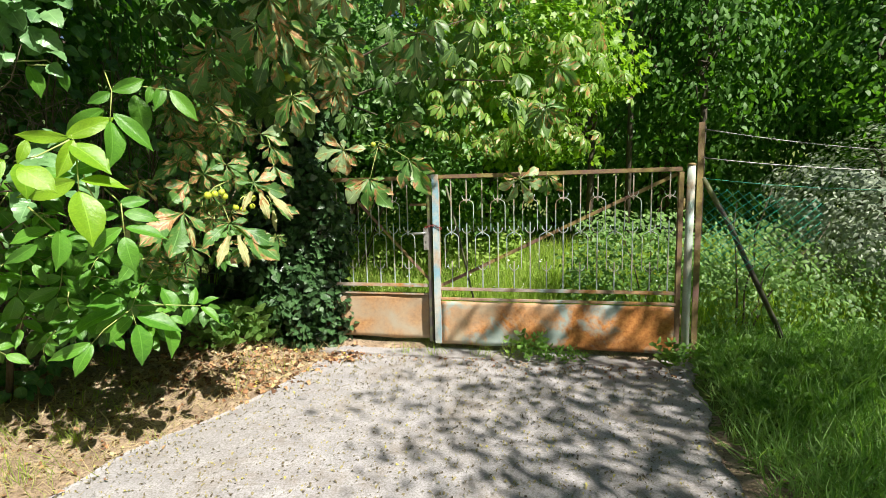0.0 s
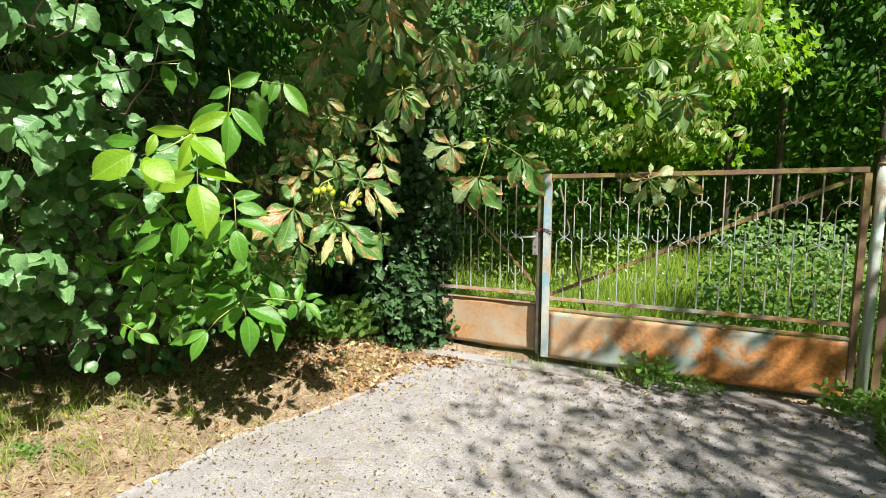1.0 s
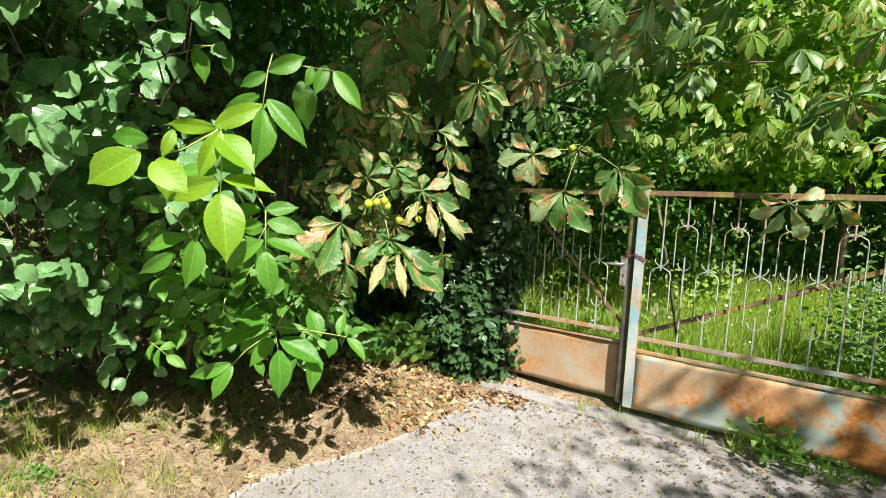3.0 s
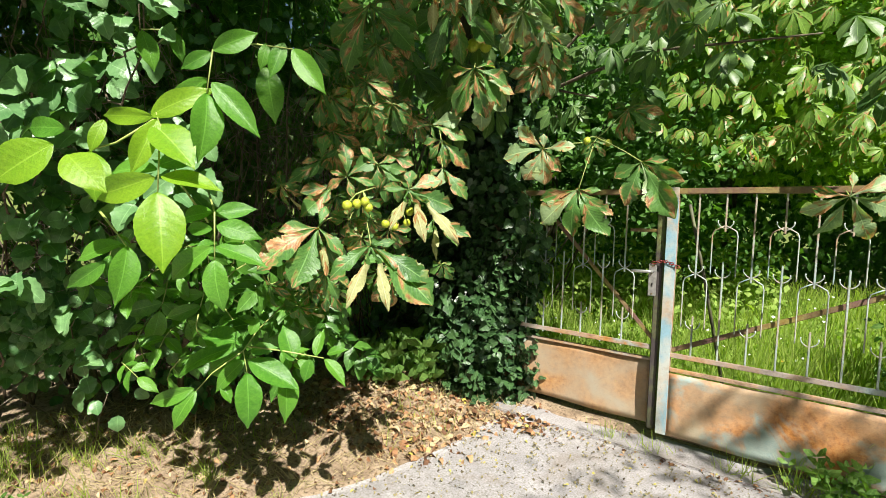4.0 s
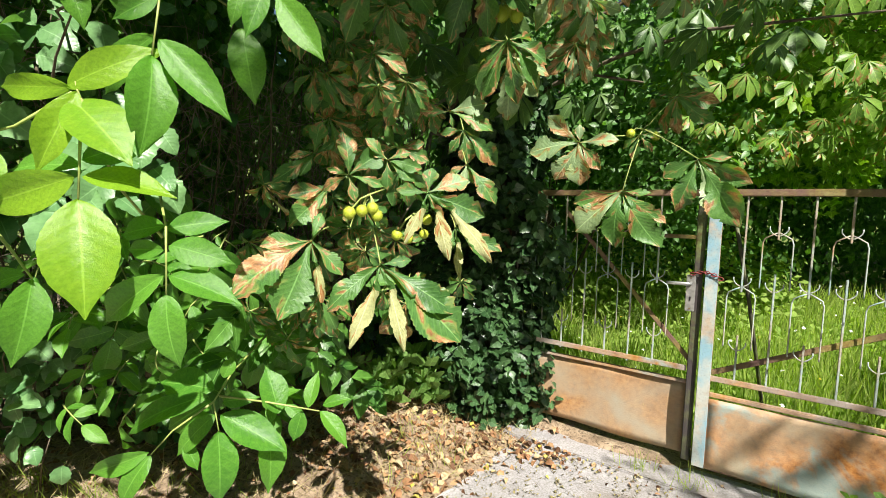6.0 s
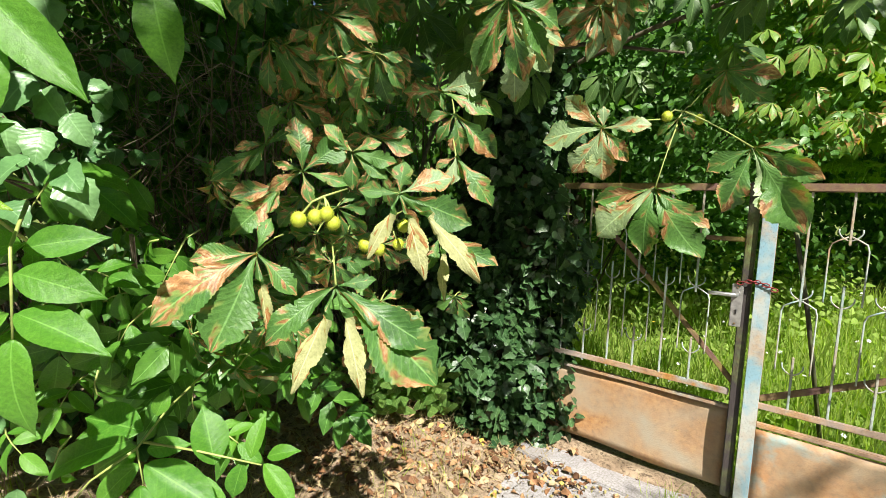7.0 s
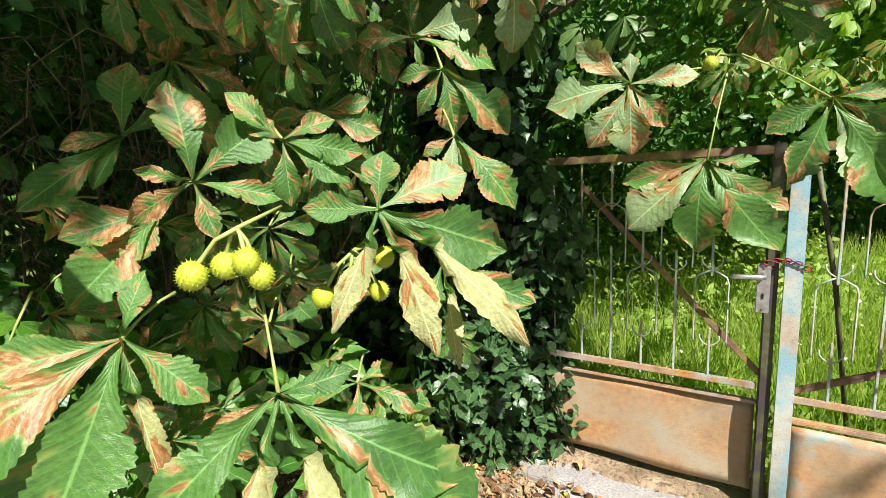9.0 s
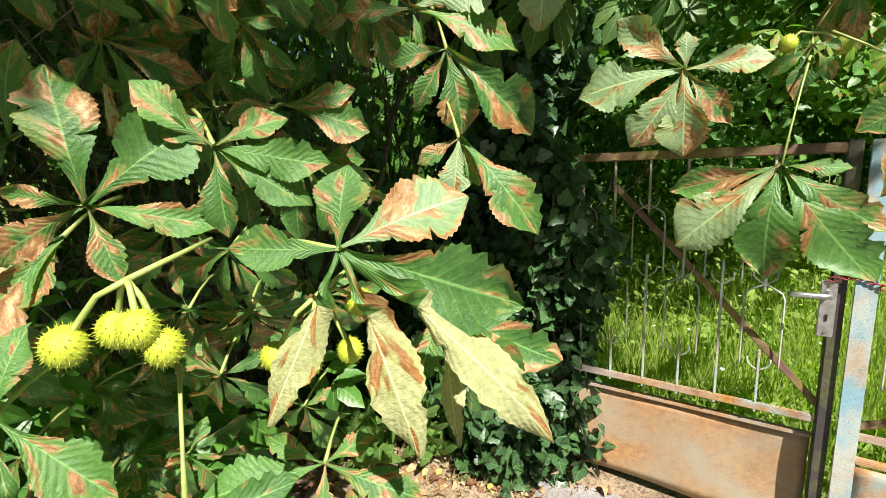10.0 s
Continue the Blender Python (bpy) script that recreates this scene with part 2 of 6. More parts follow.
def rusty(name, paint, amount=0.5, blue=None, grime=0.4, orange=1.0, drift=0.0, soft=0.45, edge=0.12, blue_at=0.54):
    """Old painted steel: paint that has worn to primer and rust in patches."""
    k = Mat(name)
    o = k.coords()
    big, mid, fine = k.noise(o, 2.6, 4.0, 0.5, 0.4), k.noise(o, 11.0, 6.0, 0.65), k.noise(o, 150.0, 4.0, 0.7)
    mixn = k.math("MULTIPLY_ADD", mid, soft, k.math("MULTIPLY", big, 1.2 - soft))
    if drift:
        sep = k.t.nodes.new("ShaderNodeSeparateXYZ")
        k.link(o, sep.inputs[0])
        mixn = k.math("MULTIPLY_ADD", sep.outputs[0], drift, mixn)
    c = paint
    rust = k.ramp(k.noise(o, 32.0, 6.0, 0.75), [(0.26, (0.15, 0.06, 0.02)), (0.48, (0.40 * orange, 0.19, 0.05)), (0.68, (0.52 * orange, 0.31, 0.10))])
    c = k.mix(k.ramp(mixn, [(0.74 - edge - amount * 0.3, 0.0), (0.74 + edge - amount * 0.3, 1.0)]), c, rust)
    if blue:
        c = k.mix(k.ramp(k.noise(o, 3.1, 5.0, 0.6, 0.3), [(blue_at, 0.0), (blue_at + 0.1, 0.8)]), c, blue)
    c = k.mix(k.ramp(fine, [(0.30, grime), (0.46, 0.0)]), c, (0.05, 0.035, 0.028))
    k.bump(k.math("MULTIPLY_ADD", mid, 0.8, fine), 0.5, 0.003)
    return k.set(c, k.math("MULTIPLY_ADD", mid, 0.3, 0.42), 0.0, 0.4)


def plain(name, color, rough=0.6, metal=0.0, spread=0.25, scale=30.0, bump=0.3):
    k = Mat(name)
    n = k.noise(k.coords(), scale, 5.0, 0.65)
    c = k.mix(k.ramp(n, [(0.35, 0.0), (0.65, 1.0)]), tuple(x * (1 - spread) for x in color), tuple(min(1, x * (1 + spread)) for x in color))
    k.bump(n, bump, 0.003)
    return k.set(c, rough, metal)


M_LITTER, M_GRIT, M_CONCRETE, M_SOIL = litter_material(), grit_material(), concrete_material(), soil_material()
M_BARK = bark_material("bark", (0.035, 0.028, 0.022), (0.13, 0.105, 0.085))
M_TWIG = bark_material("twig_bark", (0.06, 0.045, 0.03), (0.20, 0.16, 0.12))
M_TWIG_PALE = bark_material("bare_twig_bark", (0.12, 0.10, 0.075), (0.42, 0.36, 0.29))
M_STEM = plain("green_stem", (0.30, 0.36, 0.10), 0.5)
M_BURR = plain("green_burr", (0.42, 0.48, 0.04), 0.42, 0, 0.25, 60.0)
M_PANEL_WIDE = rusty("wide_gate_panel", (0.46, 0.39, 0.28), 0.38, (0.27, 0.42, 0.42), 0.2, 1.2, 0.13, 0.22, 0.16, 0.51)
M_PANEL_SMALL = rusty("small_gate_panel", (0.38, 0.33, 0.25), 0.36, None, 0.2, 1.1, 0.0, 0.15, 0.20)
M_STRIP = rusty("pale_blue_steel", (0.50, 0.52, 0.48), 0.20, (0.20, 0.42, 0.54), 0.45, blue_at=0.47)
M_BAR = rusty("grey_blue_bar", (0.42, 0.48, 0.45), 0.16, (0.26, 0.40, 0.40), 0.5)
M_RUST = rusty("rusted_steel", (0.17, 0.095, 0.08), 0.45, None, 0.5, 0.62)
M_RAIL = rusty("rail_steel", (0.40, 0.34, 0.30), 0.42, (0.32, 0.44, 0.44), 0.5)
M_DARKSTEEL = rusty("dark_steel", (0.06, 0.05, 0.05), 0.2, None, 0.5, 0.4)
M_POST = rusty("pale_green_post", (0.46, 0.52, 0.47), 0.12, (0.24, 0.44, 0.38), 0.45)
M_LOCK = plain("lock_plate", (0.36, 0.35, 0.34), 0.4, 0.5)
M_HANDLE = plain("alloy_handle", (0.50, 0.50, 0.49), 0.35, 0.8)
M_BLACK = plain("keyhole_black", (0.01, 0.01, 0.01), 0.6)
M_CHAIN = plain("red_chain", (0.22, 0.03, 0.03), 0.5, 0.2)
M_WIRE = plain("grey_wire", (0.30, 0.29, 0.28), 0.5, 0.6)
M_MESHWIRE = plain("green_wire_mesh", (0.025, 0.34, 0.22), 0.45)
M_PETAL = plain("white_petal", (0.8, 0.8, 0.76), 0.6)
M_YELLOW = plain("yellow_flower", (0.6, 0.42, 0.03), 0.6)


# ---- mesh helpers ----
WORLD_OF = {}


def thing(name, at=None, label="", category="", group="", kind=""):
    ob = new(name)
    m = at if at is not None else Matrix()
    ob.matrix_basis = m
    WORLD_OF[ob] = m.copy()
    return tagged(ob, label, category, group, kind)


def put(name, me, parent, m=None, label="", kind=""):
    """Links mesh me as one object at world pose m under parent."""
    ob = new(name, me)
    m = m if m is not None else Matrix()
    WORLD_OF[ob] = m.copy()
    if parent is None:
        ob.matrix_basis = m
    else:
        ob.parent = parent
        ob.matrix_basis = WORLD_OF[parent].inverted() @ m
    return tagged(ob, label, "", "", kind)


def local(name, me, parent, m=None, label=""):
    """The same with m given in the parent's own frame."""
    return put(name, me, parent, WORLD_OF[parent] @ (m if m is not None else Matrix()), label)


def finish(name, verts, faces, mat, uv=None, smooth=True):
    me = bpy.data.meshes.new(name)
    me.from_pydata(verts if isinstance(verts, np.ndarray) else [tuple(v) for v in verts], [], faces)
    if uv is not None:
        lay = me.uv_layers.new(name="UVMap")
        lay.data.foreach_set("uv", np.asarray(uv, dtype=np.float32).ravel())
    me.polygons.foreach_set("use_smooth", np.full(len(me.polygons), smooth))
    me.materials.append(mat)
    me.update()
    return me


def box(name, size, mat, bev=0.004, center=(0, 0, 0)):
    bm = bmesh.new()
    bmesh.ops.create_cube(bm, size=1.0, matrix=Matrix.Translation(center) @ Matrix.Diagonal((*size, 1)))
    if bev:
        bmesh.ops.bevel(bm, geom=bm.edges[:], offset=bev, segments=2, affect="EDGES")
    me = bpy.data.meshes.new(name)
    bm.to_mesh(me)
    bm.free()
    me.materials.append(mat)
    return me


def tube_arrays(pts, radii, n=6):
    pts = [Vector(p) for p in pts]
    if isinstance(radii, (int, float)):
        radii = [radii] * len(pts)
    verts, faces = [], []
    ref = Vector((0.31, 0.17, 0.93))
    for i, p in enumerate(pts):
        d = (pts[min(i + 1, len(pts) - 1)] - pts[max(i - 1, 0)]).normalized()
        x = d.cross(ref)
        if x.length < 0.1:
            x = d.cross(Vector((1, 0, 0)))
        x.normalize()
        y = d.cross(x)
        for j in range(n):
            a = 2 * math.pi * j / n
            verts.append(p + radii[i] * (math.cos(a) * x + math.sin(a) * y))
    for i in range(len(pts) - 1):
        for j in range(n):
            a, b = i * n + j, i * n + (j + 1) % n
            faces.append((a, b, b + n, a + n))
    faces.append(tuple(range(n - 1, -1, -1)))
    faces.append(tuple(range((len(pts) - 1) * n, len(pts) * n)))
    return verts, faces


def tube(name, pts, radii, mat, n=6):
    v, f = tube_arrays(pts, radii, n)
    return finish(name, v, f, mat)


def tubes(name, runs, mat, n=5):
    """Many thin stems joined into one mesh. runs: (points, radii)."""
    V, F = [], []
    for pts, rad in runs:
        v, f = tube_arrays(pts, rad, n)
        F += [tuple(i + len(V) for i in q) for q in f]
        V += v
    return finish(name, V, F, mat)


def bend(a, b, sag, k=6, jitter=0.0, rng=random):
    """Points along a sagging, slightly wavering line from a to b."""
    a, b = Vector(a), Vector(b)
    out = []
    for i in range(k + 1):
        t = i / k
        p = a.lerp(b, t)
        p.z -= sag * 4 * t * (1 - t)
        if 0 < i < k:
            p += Vector([rng.uniform(-jitter, jitter) for _ in range(3)])
        out.append(p)
    return out


def blade(rows, cols, width, fold=0.15, droop=0.2, ripple=0.0, saw=0.0, roll=0.0, sway=0.0, wavy=0.0, twist=0.0):
    """A leaf of length 1 along +y. width: half-width at t in 0..1. Returns verts, triangles and a uv for each vertex."""
    V, T, U = [], [], []
    for i in range(rows + 1):
        t = i / rows
        w = width(t) * (1 + (saw if i % 2 else -saw))
        y, z0 = t, 0.0
        ang = droop * t
        y = math.sin(ang) / droop if droop else t
        z0 = -(1 - math.cos(ang)) / droop if droop else 0.0
        for j in range(cols + 1):
            s = 2 * j / cols - 1
            turn = roll * s * (0.4 + 0.6 * t)
            x = w * (math.sin(turn) / roll * 1.0 if roll else s)
            dz = abs(s) * w * fold + (w * (1 - math.cos(turn)) / roll * 1.2 if roll else 0.0)
            dz += ripple * math.sin(t * 22 + abs(s) * -5) * abs(s)
            dz += wavy * math.sin(t * 9 + 2.5 * s) * s * s + twist * t * x
            V.append((x + sway * t * t, y, z0 + dz))
            U.append((0.5 + 0.5 * s, t))
    for i in range(rows):
        for j in range(cols):
            a = i * (cols + 1) + j
            b, c, d = a + 1, a + cols + 2, a + cols + 1
            T += [(a, b, c), (a, c, d)]
    return np.array(V), np.array(T), np.array(U)


def ovate(t, w=0.24, peak=0.42):
    p = math.log(0.5) / math.log(peak)
    return w * math.sin(math.pi * min(1, max(0, t)) ** p) ** 0.85 + 0.004


def obovate(t, w=0.19):
    return 0.014 + w * 1.06 * (math.sin(math.pi * t ** 1.8) ** 1.25 if 0 < t < 1 else 0.0) if t < 0.999 else 0.005


def lobed_leaf(lobes, size=1.0, cup=0.12, notch=0.60):
    """A lobed leaf as a fan: lobes are (angle from the tip in degrees, reach), with notches between them."""
    pts = []
    for i, (a, r) in enumerate(lobes):
        pts.append((a, r))
        if i + 1 < len(lobes):
            a2, r2 = lobes[i + 1]
            pts.append(((a + a2) / 2, notch * min(r, r2) + 0.08))
    V, U = [(0, 0.12, 0)], [(0.5, 0.0)]
    for a, r in pts:
        x, y = r * math.sin(radians(a)), r * math.cos(radians(a))
        V.append((x, 0.12 + y, cup * (abs(x) - 0.3 * y)))
        U.append((0.5 + x, max(0.0, y)))
    T = [(0, i + 1, i) for i in range(1, len(pts))]
    return np.array(V) * size, np.array(T), np.array(U)


def join_blades(pieces):
    """pieces: (template, 4x4 pose). One template out of many."""
    V, T, U, n = [], [], [], 0
    for (v, t, u), m in pieces:
        m = np.array(m)
        V.append(v @ m[:3, :3].T + m[:3, 3])
        T.append(t + n)
        U.append(u)
        n += len(v)
    return np.concatenate(V), np.concatenate(T), np.concatenate(U)


def frames(normal, along):
    z = normal / np.linalg.norm(normal, axis=1, keepdims=True)
    y = along - (along * z).sum(1, keepdims=True) * z
    y = y / (np.linalg.norm(y, axis=1, keepdims=True) + 1e-9)
    return np.stack([np.cross(y, z), y, z], axis=2)


def cloud(name, template, P, normal, along, size, mat):
    """One mesh of many leaves: the template at each place P."""
    v, t, u = template
    R = frames(normal, along)
    V = np.einsum("nij,kj->nki", R, v) * size[:, None, None] + P[:, None, :]
    T = t[None] + (np.arange(len(P)) * len(v))[:, None, None]
    uv = np.broadcast_to(u[t.ravel()], (len(P), t.size, 2))
    return finish(name, V.reshape(-1, 3), T.reshape(-1, 3), mat, uv.reshape(-1, 2))


def one(name, template, mat, m=None):
    v, t, u = template
    return finish(name, v, t, mat, u[t.ravel()])


rng = np.random.default_rng(7)
WAY = np.array([[0.25, -0.3], [0.2, 0.6], [-0.05, 1.0], [-0.25, 1.4], [-0.5, 1.95], [-0.72, 2.4]])


def clear_of_way(P, r=0.5):
    """True where a place keeps clear of the footway."""
    ok = np.ones(len(P), bool)
    for a, b in zip(WAY[:-1], WAY[1:]):
        d = b - a
        s = np.clip(((P[:, :2] - a) @ d) / (d @ d), 0, 1)
        dist = np.linalg.norm(P[:, :2] - a - s[:, None] * d, axis=1)
        ok &= (dist > r) | (P[:, 2] > 2.6)
    return ok


def shell_points(n, center, radii, inner=0.6, seed=1):
    """Random places in the outer part of an ellipsoid with lumps, and their outward directions."""
    g = np.random.default_rng(seed)
    d = g.normal(size=(n, 3))
    d /= np.linalg.norm(d, axis=1, keepdims=True)
    lump = 1 + 0.16 * np.sin(5 * d[:, 0] + seed) * np.cos(4 * d[:, 1] + 2 * seed) + 0.12 * np.sin(9 * d[:, 2] + 3 * d[:, 0])
    r = (inner + (1 - inner) * g.random(n) ** 0.6) * lump
    return np.array(center) + d * r[:, None] * np.array(radii), d


def scatter(n, place, seed):
    return np.random.default_rng(seed).uniform(place[0], place[1], (n, 3))


T_SIMPLE = blade(3, 2, lambda t: ovate(t, 0.27), 0.25, 0.5)
T_FAR = blade(2, 1, lambda t: 0.27 * math.sin(math.pi * (0.06 + 0.86 * t)), 0.25, 0.5)
T_NARROW = blade(3, 2, lambda t: ovate(t, 0.17), 0.25, 0.6)
T_OBOV = blade(4, 2, lambda t: obovate(t, 0.17), 0.35, 0.6)
T_HAZEL = blade(9, 2, lambda t: ovate(t, 0.37, 0.40), 0.22, 0.55, 0.0, 0.07, 0.0, 0.03, 0.04)
T_IVY = lobed_leaf([(-155, 0.30), (-115, 0.44), (-78, 0.52), (-48, 0.46), (-20, 0.62), (0, 0.80), (20, 0.62), (48, 0.46), (78, 0.52), (115, 0.44), (155, 0.30)], 1.0, 0.22, 0.90)
T_MAPLE = lobed_leaf([(-120, 0.4), (-60, 0.7), (0, 0.9), (60, 0.7), (120, 0.4)], 1.0, 0.15)
T_GRASS = (np.array([(-0.012, 0, 0), (0.012, 0, 0), (-0.011, 0.35, 0.02), (0.011, 0.35, 0.02), (-0.008, 0.7, 0.1), (0.008, 0.7, 0.1), (0, 1.0, 0.25)]),
           np.array([(0, 1, 3), (0, 3, 2), (2, 3, 5), (2, 5, 4), (4, 5, 6)]), np.array([(0.2, 0), (0.8, 0), (0.2, 0.35), (0.8, 0.35), (0.2, 0.7), (0.8, 0.7), (0.5, 1)]))


def spin(deg, droop=0.0, scale=1.0):
    """Pose of a leaflet turned in the leaf's plane, with its tip let down."""
    return Matrix.Rotation(radians(-deg), 4, "Z") @ Matrix.Rotation(radians(-droop), 4, "X") @ Matrix.Diagonal((scale, scale, scale, 1))


T_PALM = join_blades([(T_OBOV, spin(a, 22, s)) for a, s in ((-122, 0.5), (-80, 0.78), (-40, 0.95), (0, 1.0), (40, 0.95), (80, 0.78), (122, 0.5))])
T_PINNATE = join_blades([(T_SIMPLE, Matrix.Translation((0, y, 0)) @ spin(a, 15, s)) for y, a, s in ((0.15, -65, 0.38), (0.15, 65, 0.38), (0.42, -60, 0.44), (0.42, 60, 0.44), (0.66, -55, 0.46), (0.66, 55, 0.46), (0.72, 0, 0.5))])


# ---- ground and drive ----
EDGE_Y = [-8.0, 0.0, 2.16, 2.51, 2.78, 3.08, 3.35, 3.68, 4.0, 4.13]
EDGE_LEFT = [-2.3, -2.0, -1.87, -1.79, -1.65, -1.46, -1.29, -1.22, -1.12, -1.0]
EDGE_RIGHT = [0.9, 1.05, 1.42, 1.52, 1.59, 1.68, 1.75, 1.84, 1.92, 1.95]


def left_edge(y):
    return np.interp(y, EDGE_Y, EDGE_LEFT)


def right_edge(y):
    return np.interp(y, EDGE_Y, EDGE_RIGHT)


def gate_y(x):
    return 4.305 - 0.1517 * (x + 0.125)


def smooth(a):
    a = np.clip(a, 0, 1)
    return a * a * (3 - 2 * a)


def ground_z(x, y):
    x, y = np.asarray(x, float), np.asarray(y, float)
    rough = 0.012 * np.sin(7.1 * x + 3 * np.sin(2.3 * y)) * np.cos(5.7 * y) + 0.03 * np.sin(1.3 * x + 0.7) * np.sin(1.1 * y)
    left, right = left_edge(y) - x, x - right_edge(y)
    bank = np.where(left > 0, -0.02 + 0.13 * smooth(left / 1.6) + rough * smooth(left / 0.5), np.where(right > 0, -0.02 + 0.07 * smooth(right / 0.7) + rough * smooth(right / 0.5), -0.05))
    beyond = y - gate_y(x)
    field = 0.03 + 0.025 * np.clip(beyond, 0, 60) + rough
    h = np.where(beyond > -0.02, field, bank)
    near = smooth((beyond + 0.14) / 0.14)
    h = np.where((beyond <= -0.02) & (beyond > -0.16), bank * (1 - near) + 0.015 * near, h)
    dist = np.hypot(x, y - 2)
    return h + 9.0 * smooth((dist - 26) / 60)


def axis_steps(lo, hi, a, b, step):
    return np.concatenate([np.linspace(lo, a, 22)[:-1], np.arange(a, b, step), np.linspace(b, hi, 22)])


gx, gy = axis_steps(-220, 220, -6.0, 7.0, 0.11), axis_steps(-220, 220, -2.0, 11.0, 0.11)
X, Y = np.meshgrid(gx, gy)
nx = len(gx)
quads = [(j * nx + i, j * nx + i + 1, (j + 1) * nx + i + 1, (j + 1) * nx + i) for j in range(len(gy) - 1) for i in range(nx - 1)]
ground = put("ground", finish("ground", np.stack([X, Y, ground_z(X, Y)], 2).reshape(-1, 3), quads, M_SOIL), None)
tagged(ground, "bare brown soil bank and green meadow ground", "ground", "", "structure")


def drive_mesh():
    """Concrete slab with worn, wavering edges and an uneven front."""
    g = np.random.default_rng(3)
    ys = np.concatenate([np.arange(-8, 1.0, 0.5), np.arange(1.0, 4.13, 0.05)])
    cols = 40
    V, F = [], []
    for i, y in enumerate(ys):
        a = left_edge(y) + 0.018 * math.sin(9 * y) + g.uniform(-0.012, 0.012)
        b = right_edge(y) + 0.03 * math.sin(6 * y + 1) + g.uniform(-0.015, 0.015)
        for j in range(cols + 1):
            s = j / cols
            x = a + (b - a) * s
            stretch = max(0.0, (y - 3.0) / 1.13)
            yy = y + stretch * (gate_y(x) - 0.17 - 4.13) * 1.0
            V.append((x, yy, 0.006 * math.sin(2.1 * x) * math.sin(1.7 * yy) + (-0.012 if j in (0, cols) else 0.0)))
    n = cols + 1
    for i in range(len(ys) - 1):
        for j in range(cols):
            F.append((i * n + j, i * n + j + 1, (i + 1) * n + j + 1, (i + 1) * n + j))
    top = len(V)
    rim = [i * n for i in range(len(ys))] + [(len(ys) - 1) * n + j for j in range(1, n)] + [i * n + cols for i in range(len(ys) - 2, -1, -1)] + [j for j in range(cols - 1, 0, -1)]
    for r in rim:
        V.append((V[r][0], V[r][1], -0.09))
    for k in range(len(rim)):
        k2 = (k + 1) % len(rim)
        F.append((rim[k2], rim[k], top + k, top + k2))
    return finish("drive", V, F, M_CONCRETE)


tagged(put("drive", drive_mesh(), None), "weathered pale grey concrete drive strewn with fallen bits", "driveway", "", "structure")

# concrete sill on which the gate closes
GATE = Matrix.Translation((-0.125, 4.305, 0)) @ Matrix.Rotation(math.atan2(-0.15, 0.989), 4, "Z")
sill = put("sill", box("sill", (3.5, 0.27, 0.10), M_CONCRETE, 0.006, (0.42, -0.065, -0.040)), None, GATE)
tagged(sill, "low worn sill under the gate buried in dirt", "sill", "", "structure")


# ---- gate ----
def rod_mesh(name, z0, z1, mat=None, w=0.0095):
    return box(name, (w, w, z1 - z0), mat or M_BAR, 0.002, (0, 0, (z0 + z1) / 2))


def scroll_mesh():
    """A pair of iron horns that curl outward from the rod."""
    V, F = [], []
    for side in (-1, 1):
        pts = [(side * (0.004 + 0.034 * math.sin(s) ** 1.5), 0, -0.025 + 0.040 * (1 - math.cos(s))) for s in np.linspace(0.05, 1.75, 7)]
        v, f = tube_arrays(pts, 0.0032, 5)
        F += [tuple(i + len(V) for i in q) for q in f]
        V += v
    return finish("scroll", V, F, M_BAR)


def prong_mesh(side, z_top, z_bot):
    """Side rod that steps out from the middle rod and runs down."""
    pts = [(side * 0.004, 0, z_top + 0.056), (side * 0.030, 0, z_top + 0.042), (side * 0.055, 0, z_top + 0.026), (side * 0.062, 0, z_top), (side * 0.062, 0, z_bot + 0.02), (side * 0.062, 0, z_bot)]
    return tube("prong", pts, 0.0036, M_BAR, 5)


ROD_A, ROD_A_LOW = rod_mesh("rod", 1.06, 1.562), rod_mesh("rod", 0.575, 0.83)
ROD_B, ROD_B_LOW = rod_mesh("rod", 1.34, 1.562), rod_mesh("rod", 0.575, 1.17)
SCROLL = scroll_mesh()
PRONG_A = [prong_mesh(s, 1.03, 0.76) for s in (-1, 1)]
PRONG_B = [prong_mesh(s, 1.32, 1.09) for s in (-1, 1)]


def column_a(leaf, x, y=0.0):
    for name, me, z in (("rod", ROD_A, 0), ("rod", ROD_A_LOW, 0), ("scroll", SCROLL, 1.115), ("scroll", SCROLL, 0.775), ("prong", PRONG_A[0], 0), ("prong", PRONG_A[1], 0)):
        local(name, me, leaf, Matrix.Translation((x, y, z)))


def column_b(leaf, x, y=0.0):
    for name, me, z in (("rod", ROD_B, 0), ("rod", ROD_B_LOW, 0), ("scroll", SCROLL, 1.385), ("scroll", SCROLL, 1.10), ("prong", PRONG_B[0], 0), ("prong", PRONG_B[1], 0)):
        local(name, me, leaf, Matrix.Translation((x, y, z)))


